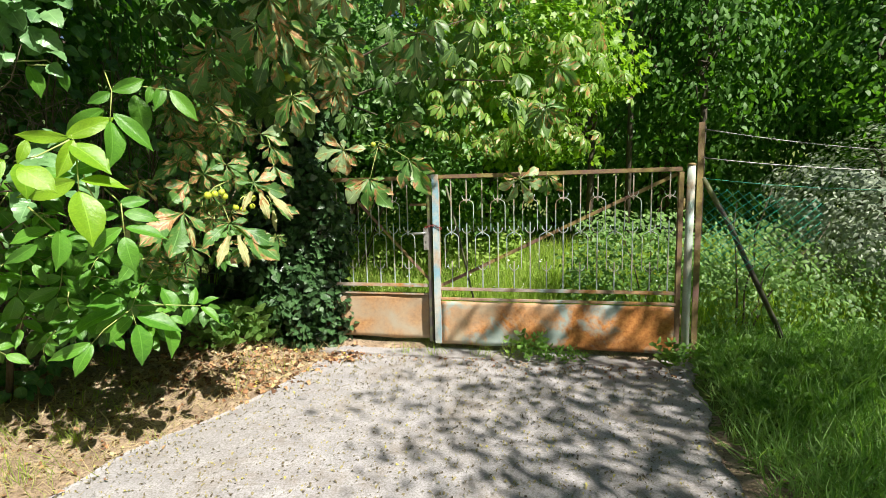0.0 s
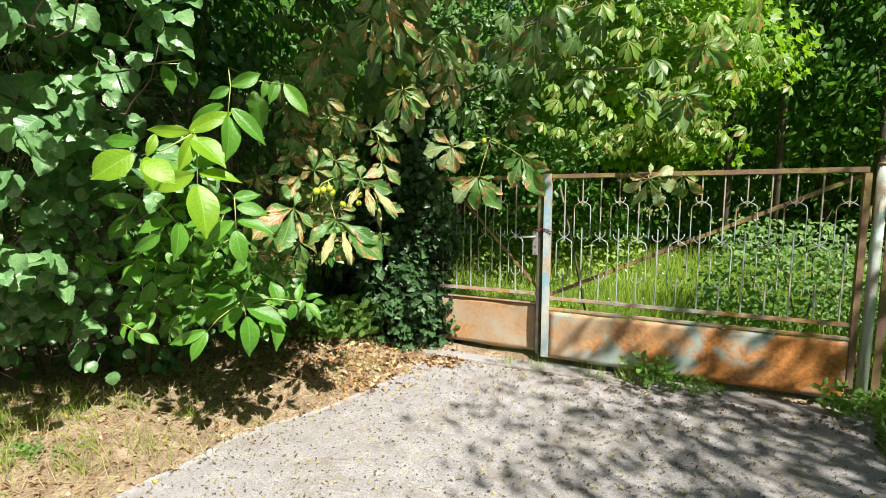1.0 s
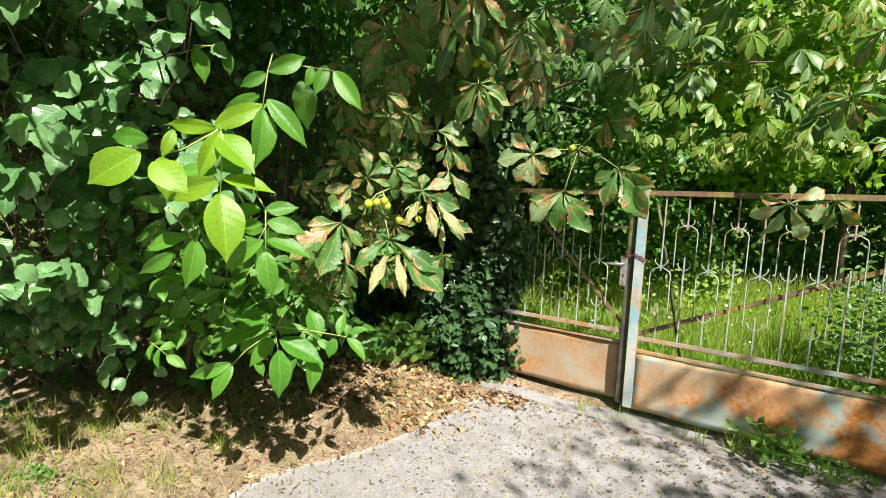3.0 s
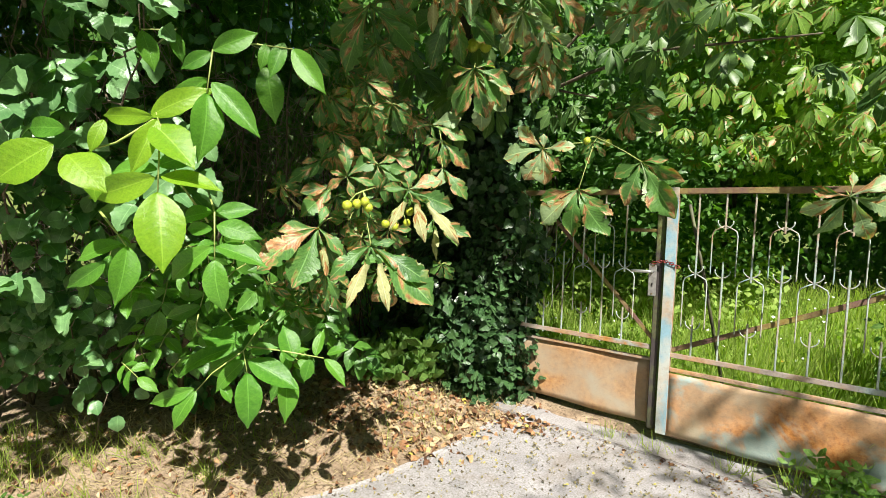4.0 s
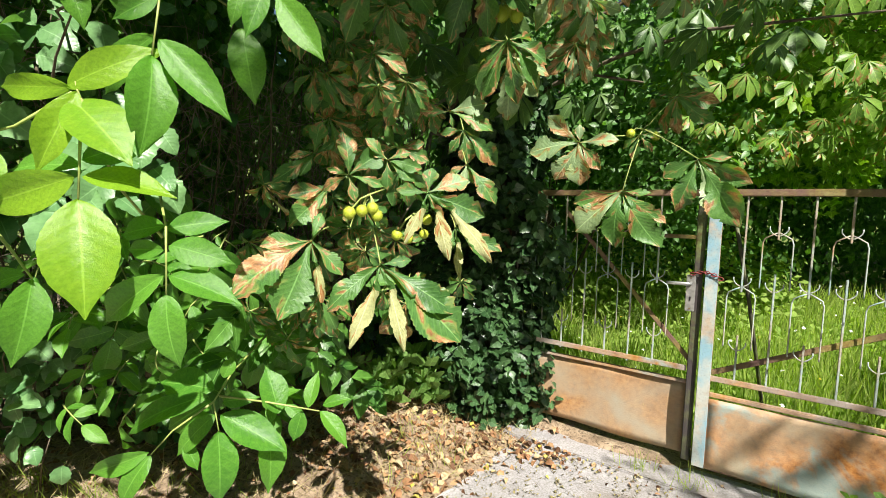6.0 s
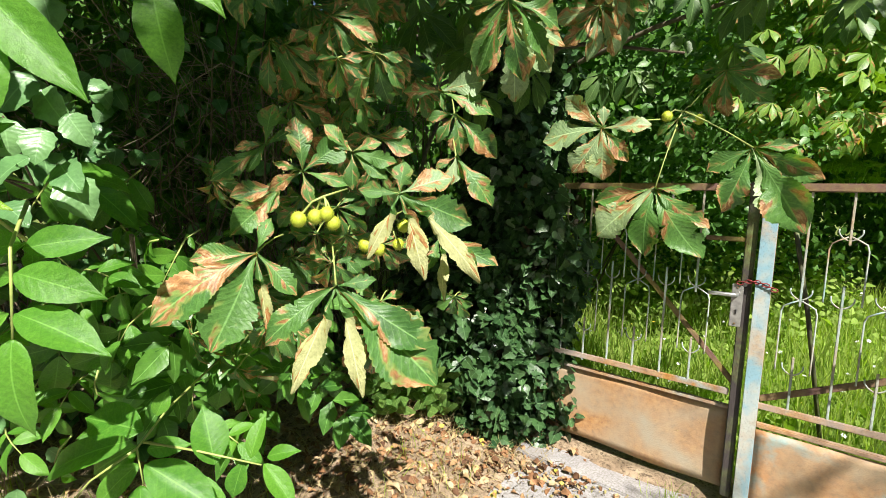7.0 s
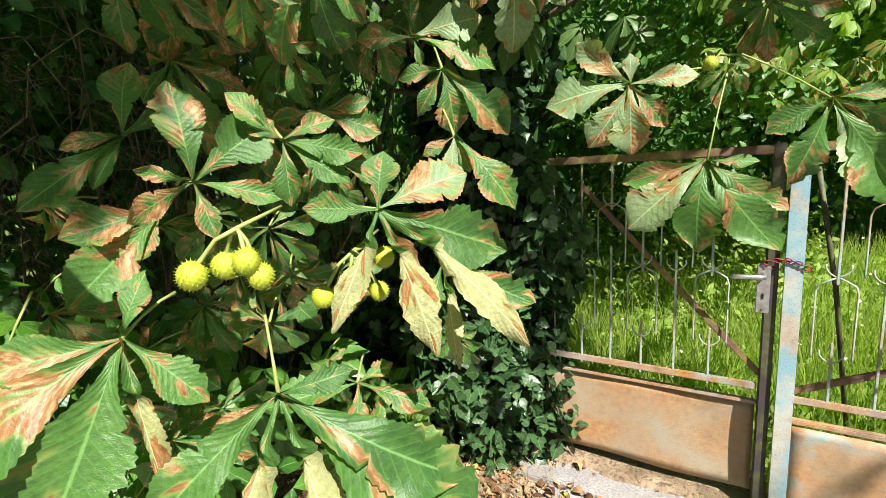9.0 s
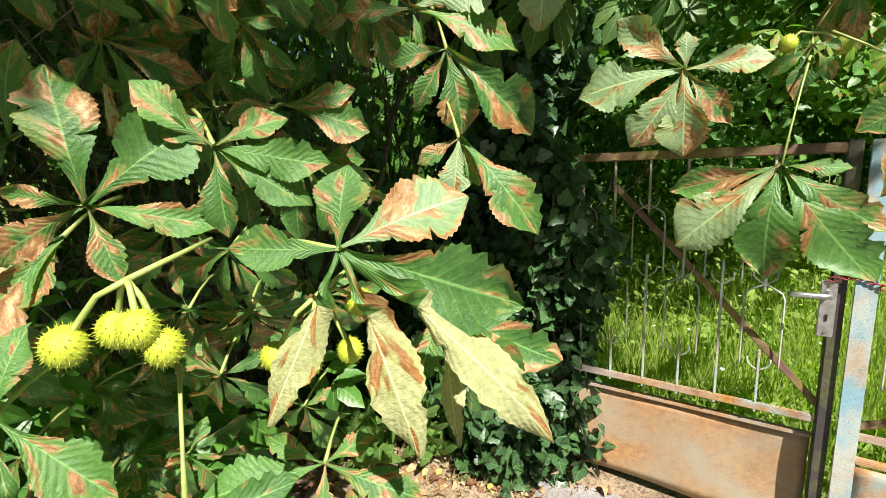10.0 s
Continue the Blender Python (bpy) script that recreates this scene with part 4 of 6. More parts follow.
rad = (0.34 + 0.09 * np.sin(3 * ang + 2.5 * z) + 0.07 * np.sin(6 * z + 1 + 2 * ang) - 0.10 * np.clip(z - 1.15, 0, 1)) * g2.uniform(0.62, 1.14, n)
out = np.stack([np.cos(ang), np.sin(ang), np.zeros(n)], 1)
P = np.stack([-1.40 + 1.05 * rad * np.cos(ang), 4.52 + rad * np.sin(ang), z], 1)
crown("leaves", ivy, T_IVY, P, out, 0.068, M_IVY, 0.6, 0.6, 42, 0.95)
P, out2 = shell_points(2200, (-1.95, 4.85, 0.55), (0.55, 0.45, 0.85), 0.5, 45)
ok = P[:, 2] > 0.05
crown("side_leaves", ivy, T_IVY, P[ok], out2[ok], 0.070, M_IVY, 0.6, 0.6, 46, 0.95)
P = scatter(1500, ((-2.3, 4.3, 0.03), (-1.2, 5.1, 0.5)), 43)
P = P[P[:, 2] < 0.5 * g2.random(len(P)) + 0.05]
crown("ground_leaves", ivy, T_IVY, P, np.tile([0.2, -0.5, 0.6], (len(P), 1)), 0.07, M_IVY, 0.8, 0.2, 44)

# ---- meadow and woodland beyond the gate ----
def strewn(name, n, area, seed, template, size, mat, label, category, lean=0.35, test=None, spread=0.3, lift=0.0):
    """Upright blades or leaves over a stretch of ground."""
    g = np.random.default_rng(seed)
    x, y = g.uniform(area[0], area[1], n), g.uniform(area[2], area[3], n)
    if test is not None:
        ok = test(x, y, g)
        x, y = x[ok], y[ok]
    n = len(x)
    P = np.stack([x, y, ground_z(x, y) + lift * g.random(n)], 1)
    along = np.stack([g.normal(0, lean, n), g.normal(0, lean, n), np.ones(n)], 1)
    normal = np.stack([g.normal(0, 1, n), g.normal(0, 1, n) - 0.6, np.full(n, 0.25)], 1)
    s = size * g.uniform(1 - spread * 2, 1 + spread * 2, n)
    ob = put(name, cloud(name, template, P, normal, along, s, mat), None)
    return tagged(ob, label, category, "", "stuff")


def past_gate(x, y, g):
    return y > gate_y(x) + 0.15 + 0.55 * g.random(len(x)) ** 2 * (x < 0.1)


strewn("meadow_grass", 85000, (-3.5, 5, 4.2, 9.5), 51, T_GRASS, 0.30, M_GRASS, "tall sunlit green meadow grass behind the gate", "grass", 0.4, lambda x, y, g: past_gate(x, y, g) & (np.sin(2.9 * x + np.sin(2 * y)) + np.sin(3.7 * y - x) + g.normal(0, 0.9, len(x)) > -0.5), 0.36)
T_WEED = join_blades([(T_FAR, Matrix.Translation((0, y, 0)) @ Matrix.Rotation(radians(a), 4, "Y") @ spin(60, -20, 0.3)) for y, a in ((0.25, 0), (0.3, 180), (0.5, 80), (0.55, 260), (0.75, 20), (0.8, 200), (0.95, 110), (0.95, 290))])
strewn("meadow_weeds", 13000, (-3.5, 5, 4.4, 9.0), 53, T_WEED, 0.14, M_HERB, "leafy green weeds among the meadow grass", "weeds", 0.35, past_gate, 0.38)


tall = thing("tall_weeds", Matrix.Translation((-0.8, 7.2, 0.1)), "tall pale green weeds rising at the back of the meadow", "weeds", "", "stuff")
P = scatter(9000, ((-2.8, 6.0, 0.1), (1.0, 8.4, 1.5)), 313)
P = P[P[:, 2] < 0.25 + 0.42 * (P[:, 1] - 6.0) + 0.16 * np.sin(5 * P[:, 0]) * np.sin(4 * P[:, 1])]
crown("leaves", tall, T_FAR, P, np.tile([0.3, -0.7, 0.5], (len(P), 1)), 0.085, M_HERB, 0.6, 0.2, 314, 0.9)


def flower_template():
    return join_blades([(T_SIMPLE, Matrix.Translation((0, 0, 0)) @ spin(a, -15, 0.5)) for a in range(0, 360, 60)])


for k, (mat, n, label) in enumerate(((M_PETAL, 140, "small white meadow flowers on thin stems"), (M_YELLOW, 40, "small yellow meadow flowers on thin stems"))):
    g = np.random.default_rng(57 + k)
    x, y = g.uniform(-2.5, 3.5, n), g.uniform(4.8, 9, n)
    h = g.uniform(0.18, 0.55, n)
    P = np.stack([x, y, ground_z(x, y) + h], 1)
    me = cloud("blooms", flower_template(), P, np.stack([g.normal(0, 0.4, n), g.normal(-0.4, 0.4, n), np.ones(n)], 1), unit(n, 3), g.uniform(0.012, 0.034, n), mat)
    tagged(put("meadow_flowers", me, None), label, "flowers", "", "stuff")


def woodland_tree(base, height, r, crown_c, crown_r, n, size, mat, label, seed, template=None, inner=0.35):
    t = thing("tree", Matrix.Translation(base), label, "tree", "woodland trees")
    b = Vector(base)
    put("trunk", trunk_mesh([b + Vector((0, 0, -0.2)), b + Vector((0.05, 0.02, height * 0.4)), b + Vector((-0.05, 0.05, height))], [r, r * 0.8, r * 0.4]), t)
    g = random.Random(seed)
    c = Vector(crown_c)
    tips = [c + Vector((g.uniform(-1, 1) * crown_r[0], g.uniform(-1, 1) * crown_r[1], g.uniform(-0.8, 0.8) * crown_r[2])) * 0.8 for _ in range(9)]
    stems("limb", b + Vector((0, 0, height * 0.45)), tips, M_BARK, r * 0.35, t, -0.3, 0.15, seed)
    P, out = shell_points(n, crown_c, crown_r, inner, seed)
    f = 2.6 / max(1.0, crown_r[0])
    lumps = np.sin(f * 2.1 * P[:, 0] + 1.3 * f * P[:, 2]) + np.sin(f * 2.9 * P[:, 2] - f * P[:, 1] + seed) + np.sin(f * 2.3 * P[:, 1] + f * P[:, 0])
    ok = (P[:, 2] > 0.1) & (lumps + np.random.default_rng(seed).normal(0, 0.5, len(P)) > -1.15)
    crown("crown", t, template or T_FAR, P[ok], out[ok], size * (1.0 if template else 1.25), mat, 0.5, 0.5, seed + 5)
    return t


woodland_tree((2.5, 9.4, 0.1), 5, 0.08, (1.0, 7.4, 3.3), (1.6, 1.2, 1.7), 7500, 0.10, M_MAPLE, "young maple with bright yellow-green sunlit leaves", 61, T_MAPLE)
woodland_tree((-2.2, 9.2, 0.1), 7, 0.14, (-2.2, 9.2, 4.0), (2.4, 1.6, 2.6), 10000, 0.15, M_WOOD_LEAF, "dense green woodland tree at the meadow edge", 63)
woodland_tree((0.6, 11.2, 0.2), 9, 0.16, (0.4, 10.8, 3.2), (2.6, 1.5, 3.4), 14000, 0.115, M_WOOD_LEAF, "dense green woodland tree at the meadow edge", 65)
woodland_tree((4.4, 10.6, 0.2), 9, 0.15, (4.6, 10.4, 4.0), (2.4, 1.6, 3.6), 13000, 0.115, M_WOOD_LEAF, "dense green woodland tree at the meadow edge", 67)
woodland_tree((7.6, 9.2, 0.2), 9, 0.16, (7.8, 9.0, 4.2), (2.4, 2.0, 3.8), 12000, 0.12, M_WOOD_LEAF, "dense green woodland tree beside the fence", 69)
woodland_tree((-5.2, 10.0, 0.2), 9, 0.18, (-5.4, 9.4, 4.0), (3.0, 2.4, 4.0), 11000, 0.18, M_WOOD_LEAF, "dense green woodland tree behind the hedge", 71)
woodland_tree((-6.2, 5.4, 0.1), 9, 0.18, (-6.0, 5.4, 4.2), (2.2, 2.6, 3.8), 12000, 0.17, M_WOOD_LEAF, "dense dark tree beyond the hedge", 73)
woodland_tree((-6.5, 1.0, 0.1), 9, 0.18, (-6.3, 1.2, 4.2), (2.2, 2.6, 3.8), 9000, 0.19, M_WOOD_LEAF, "dense dark tree beyond the hedge", 75)
for i, (x, y) in enumerate(((-9, 15), (-4.5, 16), (-1, 16.5), (3, 16), (7, 15.5), (11, 13), (13, 8), (-12, 8), (14, 3))):
    woodland_tree((x, y, ground_z(x, y) - 0.1), 11, 0.22, (x, y, 5.5), (3.4, 2.4, 5.6), 7500, 0.30, M_WOOD_LEAF, "tall green woodland tree far behind the meadow", 80 + i)
woodland_tree((3.1, 9.0, 0.1), 7.5, 0.06, (3.4, 9.0, 4.6), (1.4, 1.0, 2.4), 4200, 0.10, M_WOOD_LEAF, "slender dark trunk with a thin high crown", 131)
woodland_tree((4.3, 8.8, 0.1), 7.5, 0.07, (4.5, 8.6, 4.4), (1.4, 1.0, 2.4), 3600, 0.10, M_WOOD_LEAF, "slender dark trunk with a thin high crown", 133)
# a mass of dark undergrowth closes the view
P = scatter(36000, ((-11, 9.5, 0.1), (13, 15, 3.4)), 95)
P = P[P[:, 1] > 9.6 + 1.2 * np.sin(P[:, 0] * 0.9) + 0.5 * P[:, 2]]
under = thing("undergrowth", Matrix.Translation((0, 12, 0)), "dark leafy undergrowth at the foot of the trees", "undergrowth", "", "stuff")
crown("leaves", under, T_FAR, P, np.tile([0, -1.0, 0.2], (len(P), 1)), 0.135, M_WOOD_LEAF, 0.5, 0.5, 96)
hill = put("backdrop", finish("backdrop", [(60 * math.cos(a), 2 + 60 * math.sin(a), z) for z in (-1, 6, 15 ) for a in np.linspace(0, 2 * math.pi, 49)[:-1]], [(r * 48 + i, r * 48 + (i + 1) % 48, (r + 1) * 48 + (i + 1) % 48, (r + 1) * 48 + i) for r in range(2) for i in range(48)], plain("far_woods", (0.05, 0.085, 0.025), 0.9, 0, 0.6, 1.2, 1.0)), None)
tagged(hill, "distant dark green wooded slope", "backdrop", "", "structure")

# grey-leaved shrub beside the fence
shrub = thing("grey_shrub", Matrix.Translation((4.6, 5.3, 0.0)), "large shrub with pale grey-green leaves beside the fence", "shrub")
P, out = shell_points(17000, (4.65, 5.2, 1.05), (1.3, 1.1, 0.95), 0.45, 101)
ok = (P[:, 2] > 0.45) & (np.sin(6 * P[:, 0] + 3 * P[:, 2]) + np.sin(7 * P[:, 2] - 4 * P[:, 1]) > -0.7)
crown("leaves", shrub, T_FAR, P[ok], out[ok], 0.055, M_GREY_LEAF, 0.6, 0.35, 102)
P, out = shell_points(420, (4.55, 4.6, 2.6), (0.5, 0.6, 0.55), 0.3, 103)
crown("upper_leaves", shrub, T_NARROW, P, out, 0.12, M_GREY_LEAF, 0.5, 0.6, 104)
stems("stem", (4.6, 5.3, 0.0), [(4.4, 4.6, 1.6), (4.9, 4.7, 2.8), (4.1, 5.0, 1.8), (5.2, 5.2, 2.4), (4.2, 4.3, 1.0)], M_TWIG, 0.03, shrub, -0.2, 0.05, 9)
climber = thing("fence_climber", Matrix.Translation((2.7, 4.1, 0.0)), "leafy climber and saplings tangled in the wire fence", "shrub")
P = scatter(6000, ((2.25, 4.05, 0.05), (4.2, 5.2, 1.2)), 105)
P = P[P[:, 2] < 1.05 - 0.22 * (P[:, 0] - 2.2) + 0.25 * np.sin(5 * P[:, 0])]
crown("leaves", climber, T_FAR, P, np.tile([-0.2, -1.0, 0.3], (len(P), 1)), 0.05, M_WEED, 0.6, 0.4, 106)
stems("stem", (2.5, 4.25, 0.0), [(2.4, 4.15, 1.3), (2.7, 4.2, 1.4), (2.9, 4.3, 1.0), (3.4, 4.5, 1.1)], M_TWIG, 0.012, climber, -0.1, 0.04, 19)
T_BLADE = (T_GRASS[0] * np.array([1.1, 1.0, 1.3]), T_GRASS[1], T_GRASS[2])
fence_weeds = lambda x, y, g: x > right_edge(y) + 0.03 + 0.22 * g.random(len(x))
strewn("verge_grass", 22000, (1.3, 4.2, 0.8, 4.2), 107, T_BLADE, 0.22, M_VERGE, "long green grass on the shaded verge", "grass", 1.0, fence_weeds)
strewn("verge_weeds", 7500, (1.9, 4.8, 2.8, 5.4), 108, T_WEED, 0.12, M_WEED, "leafy green weeds on the shaded verge", "weeds", 0.4, fence_weeds)
strewn("lane_grass", 18000, (1.9, 8.0, -5.0, 0.9), 112, T_GRASS, 0.16, M_VERGE, "short green grass along the lane", "grass", 0.9, fence_weeds)
# leafy saplings behind the wide gate leaf
sap = thing("bramble", Matrix.Translation((2.1, 5.0, 0.0)), "leafy bramble and nettle clump behind the gate", "bush")
P = scatter(3000, ((1.2, 4.5, 0.05), (2.6, 5.6, 1.25)), 109)
P = P[P[:, 2] < 1.3 - 0.5 * np.abs(P[:, 0] - 1.9) + 0.2 * np.sin(9 * P[:, 0])]
crown("leaves", sap, T_SIMPLE, P, np.tile([-0.2, -0.8, 0.5], (len(P), 1)), 0.06, M_WEED, 0.8, 0.3, 110)

stems("stem", (1.95, 5.0, 0.0), [(1.7, 4.8, 1.1), (2.1, 4.9, 1.3), (1.5, 4.9, 0.9), (2.4, 5.0, 0.9)], M_TWIG, 0.010, sap, -0.1, 0.04, 20)

# trees behind the viewer that dapple the drive with shade
def shade_tree(base, c, r, n, seed):
    return woodland_tree(base, c[2], 0.08, c, r, n, 0.085, M_WOOD_LEAF, "spreading roadside tree that shades the drive", seed, None, 0.1)


shade_tree((5.7, -0.9, 0), (4.85, -0.1, 5.2), (2.1, 2.6, 1.0), 6000, 121)
shade_tree((7.9, 0.3, 0), (7.4, 0.6, 5.4), (1.8, 2.1, 1.0), 2400, 123)

# unseen trees added around the viewer's back to dim the sky light in shadows
for i, (x, y) in enumerate(((-10, -2), (-7.5, -6), (-3, -8.5), (2, -9), (7, -8.5), (11, -5.5), (13.5, -1.5))):
    woodland_tree((x, y, -0.1), 6, 0.2, (x, y, 4.0), (3.0, 2.2, 3.9), 3600, 0.30, M_WOOD_LEAF, "unseen leafy green tree added behind the viewer to cut sky light", 320 + i)

# ---- litter, tufts and small plants ----
def soil_strip(x, y, g):
    return (x < left_edge(y) + 0.10 * g.normal(0, 1, len(x))) & (x > np.interp(y, HY, HX) - 0.2) & (y < gate_y(x) - 0.05)


def flat_bits(name, n, area, seed, size, mat, label, test, curl=0.5):
    g = np.random.default_rng(seed)
    x, y = g.uniform(area[0], area[1], n), g.uniform(area[2], area[3], n)
    ok = test(x, y, g)
    x, y = x[ok], y[ok]
    n = len(x)
    on_drive = (x > left_edge(y)) & (x < right_edge(y)) & (y < gate_y(x) - 0.18)
    P = np.stack([x, y, np.where(on_drive, 0.006, ground_z(x, y) + 0.008) + 0.012 * g.random(n) * curl], 1)
    normal = np.stack([g.normal(0, curl * 0.6, n), g.normal(0, curl * 0.6, n), np.ones(n)], 1)
    me = cloud(name, T_BIT, P, normal, unit(n, seed + 1), size * g.uniform(0.4, 1.5, n), mat)
    return tagged(put(name, me, None), label, "litter", "", "stuff")


T_BIT = blade(3, 2, lambda t: ovate(t, 0.27, 0.5), 0.45, 1.3, 0.03, 0.12, 0.0, 0.08, 0.08)
flat_bits("leaf_litter", 3400, (-3.4, -0.7, 1.0, 4.9), 131, 0.036, M_LITTER, "dry brown and yellow fallen leaves on soil", soil_strip, 0.9)
flat_bits("leaf_litter", 1900, (-2.4, -0.7, 3.3, 4.8), 133, 0.058, M_LITTER, "dry brown fallen leaves heaped under the chestnut", lambda x, y, g: soil_strip(x, y, g) | ((x < -0.75) & (y > 4.0) & (y < gate_y(x))), 1.0)
flat_bits("fallen_bits", 12000, (-2.0, 2.0, 0.6, 4.2), 135, 0.017, M_GRIT, "small dry buds and husks fallen on the concrete", lambda x, y, g: (x > left_edge(y)) & (x < right_edge(y)), 0.6)
flat_bits("fallen_bits", 2600, (-1.3, 2.0, 3.6, 4.55), 137, 0.028, M_LITTER, "dry leaves swept against the foot of the gate", lambda x, y, g: (y > gate_y(x) - 0.14 - 0.35 * g.random(len(x)) ** 2 * (1.0 + 0.6 * (x > 0.2))) & (y < gate_y(x) - 0.03), 0.8)
strewn("bank_grass", 7500, (-3.4, -1.2, 0.8, 4.6), 141, T_GRASS, 0.11, M_GRASS, "thin tufts of green grass on the bank", "grass", 0.8, lambda x, y, g: soil_strip(x, y, g) & (np.sin(4.3 * x + 2) * np.sin(3.7 * y) + 0.4 * g.normal(0, 1, len(x)) - 0.5 * (y - 2.2) > 0.30))
strewn("dry_grass", 9000, (-3.3, -0.9, 1.2, 4.8), 143, T_GRASS, 0.10, M_DRY_GRASS, "dry straw-coloured grass on the bank", "grass", 1.6, lambda x, y, g: soil_strip(x, y, g))


def tuft(x, y, n, h, seed, template=None, mat=None, label="green grass tuft growing against the gate sill", lean=0.5, r=0.06):
    g = np.random.default_rng(seed)
    px, py = g.normal(x, r, n), g.normal(y, r * 0.5, n)
    base = 0.0 if (left_edge(y) < x < right_edge(y)) else float(ground_z(x, y))
    P = np.stack([px, py, np.full(n, base)], 1)
    al = np.stack([g.normal(0, lean, n), g.normal(0, lean, n) - 0.15, np.ones(n)], 1)
    me = cloud("blades", template or T_GRASS, P, np.stack([g.normal(0, 1, n), g.normal(-0.5, 1, n), np.full(n, 0.2)], 1), al, h * g.uniform(0.6, 1.3, n), mat or M_GRASS)
    t = put("grass_tuft" if template is None else "weed", me, None)
    return tagged(t, label, "grass" if template is None else "weed", "plants at the gate", "stuff")


tuft(0.30, gate_y(0.30) - 0.12, 40, 0.14, 151)
tuft(0.72, gate_y(0.72) - 0.12, 14, 0.20, 152, T_WEED, M_WEED, "leafy green weed growing against the gate sill")
tuft(0.86, gate_y(0.86) - 0.14, 9, 0.16, 153, T_WEED, M_WEED, "leafy green weed growing against the gate sill")
tuft(0.58, gate_y(0.58) - 0.12, 40, 0.18, 154)
tuft(1.05, gate_y(1.05) - 0.14, 14, 0.12, 155, T_WEED, M_WEED, "small pale weed growing against the gate sill")
tuft(-0.40, gate_y(-0.40) - 0.13, 40, 0.12, 156)
tuft(-0.12, gate_y(-0.12) - 0.15, 36, 0.11, 157)
tuft(1.90, gate_y(1.90) - 0.12, 12, 0.2, 158, T_WEED, M_WEED, "green weed climbing beside the gate post")
tuft(-2.15, 2.66, 40, 0.13, 159, None, None, "green grass tuft on the bare bank", 0.6, 0.05)
tuft(-1.72, 2.72, 24, 0.09, 160, None, None, "green grass tuft on the bare bank", 0.6, 0.05)
tuft(-1.85, 4.15, 22, 0.34, 161, T_WEED, M_WEED, "pale green seedlings at the edge of the hedge", 0.35, 0.10)
tuft(-2.05, 4.0, 18, 0.30, 162, T_WEED, M_WEED, "pale green seedlings at the edge of the hedge", 0.35, 0.10)
tuft(-2.6, 2.0, 16, 0.09, 163, T_WEED, M_WEED, "flat green seedling on the bank", 0.9, 0.05)
for i, (x, y) in enumerate(((-3.0, 2.5), (-2.9, 3.0), (-2.75, 2.35), (-2.7, 3.6), (-3.1, 2.2), (-2.6, 2.55), (-2.85, 2.1), (-2.45, 2.2), (-2.6, 1.85), (-2.3, 2.05), (-2.15, 2.3), (-2.75, 1.9))):
    tuft(x, y, 42, 0.15, 170 + i, None, None, "ragged grass tuft at the foot of the hedge", 0.5, 0.08)


# ---- leaves close to the path ----
def chestnut_blade(w, fold, droop, sway, wavy, twist, seed, flip=0.0, roll=0.0):
    """A chestnut leaflet of length 1: toothed and nibbled edges, ribbed between the side veins; flip: where it turns its underside up."""
    g = random.Random(seed)
    rows, cols, veins = 44, 4, 13.0
    edge = [(g.uniform(0, 6.3), [(g.uniform(0.3, 0.95), g.uniform(0.1, 0.38), g.uniform(0.012, 0.03)) for _ in range(g.randint(1, 4))], g.uniform(-0.35, 0.45)) for _ in (0, 1)]
    V, T, U = [], [], []
    for i in range(rows + 1):
        t = i / rows
        ang = droop * t
        y0, z0 = math.sin(ang) / droop, -(1 - math.cos(ang)) / droop
        f = min(1.0, max(0.0, (t - flip + 0.09) / 0.18)) if flip else 0.0
        over = math.pi * 0.92 * f * f * (3 - 2 * f)
        for j in range(cols + 1):
            s = 2 * j / cols - 1
            ph, nips, curl = edge[0 if s < 0 else 1]
            hw = obovate(t, w) * (1 + 0.05 * math.sin(11 * t + ph) + (0.035 if i % 2 else -0.035) * (abs(s) > 0.9))
            for at, deep, wide in nips:
                hw *= 1 - deep * math.exp(-((t - at) / wide) ** 2)
            x = hw * (math.sin(roll * s) / roll if roll else s)
            z = abs(s) * hw * fold + (hw * (1 - math.cos(roll * s)) / roll if roll else 0.0)
            z += 0.0022 * math.sin(2 * math.pi * veins * (t - 0.21 * abs(s))) * min(1.0, 3 * abs(s)) * min(1.0, hw / 0.06)
            z += hw * curl * abs(s) ** 3 * (0.5 + 0.5 * math.sin(5 * t + ph)) + wavy * math.sin(9 * t + 2.5 * s + ph) * s * s + twist * t * x
            if over:
                x, z = x * math.cos(over) - z * math.sin(over), x * math.sin(over) + z * math.cos(over)
            V.append((x + sway * t * t, y0, z0 + z))
            U.append((0.5 + 0.5 * s, t))
    for i in range(rows):
        for j in range(cols):
            a = i * (cols + 1) + j
            T += [(a, a + 1, a + cols + 2), (a, a + cols + 2, a + cols + 1)]
    return np.array(V), np.array(T), np.array(U)


def turned_leaflet(flip, *shape):
    """A leaflet that has turned over part of the way along, with its pale dry underside up from there."""
    me = one("leaflet", chestnut_blade(*shape, flip=flip, roll=0.9), M_CHEST)
    me.materials.append(M_CHEST_DRY)
    for p in me.polygons:
        p.material_index = 1 if p.index // 8 > flip * 44 else 0
    return me


CHEST = [one("leaflet", chestnut_blade(w, fold, droop, sway, wavy, twist, int(1000 * w + 100 * droop)), M_CHEST)
         for w, fold, droop, sway, wavy, twist in ((0.165, 0.30, 0.6, 0.04, 0.03, 0.3), (0.15, 0.18, 0.8, -0.05, 0.04, -0.4), (0.175, 0.42, 0.35, 0.03, 0.02, 0.2), (0.16, 0.10, 0.7, -0.06, 0.05, 0.5), (0.17, 0.55, 0.5, 0.06, 0.04, -0.3), (0.14, 0.25, 0.9, 0.02, 0.06, 0.6))]
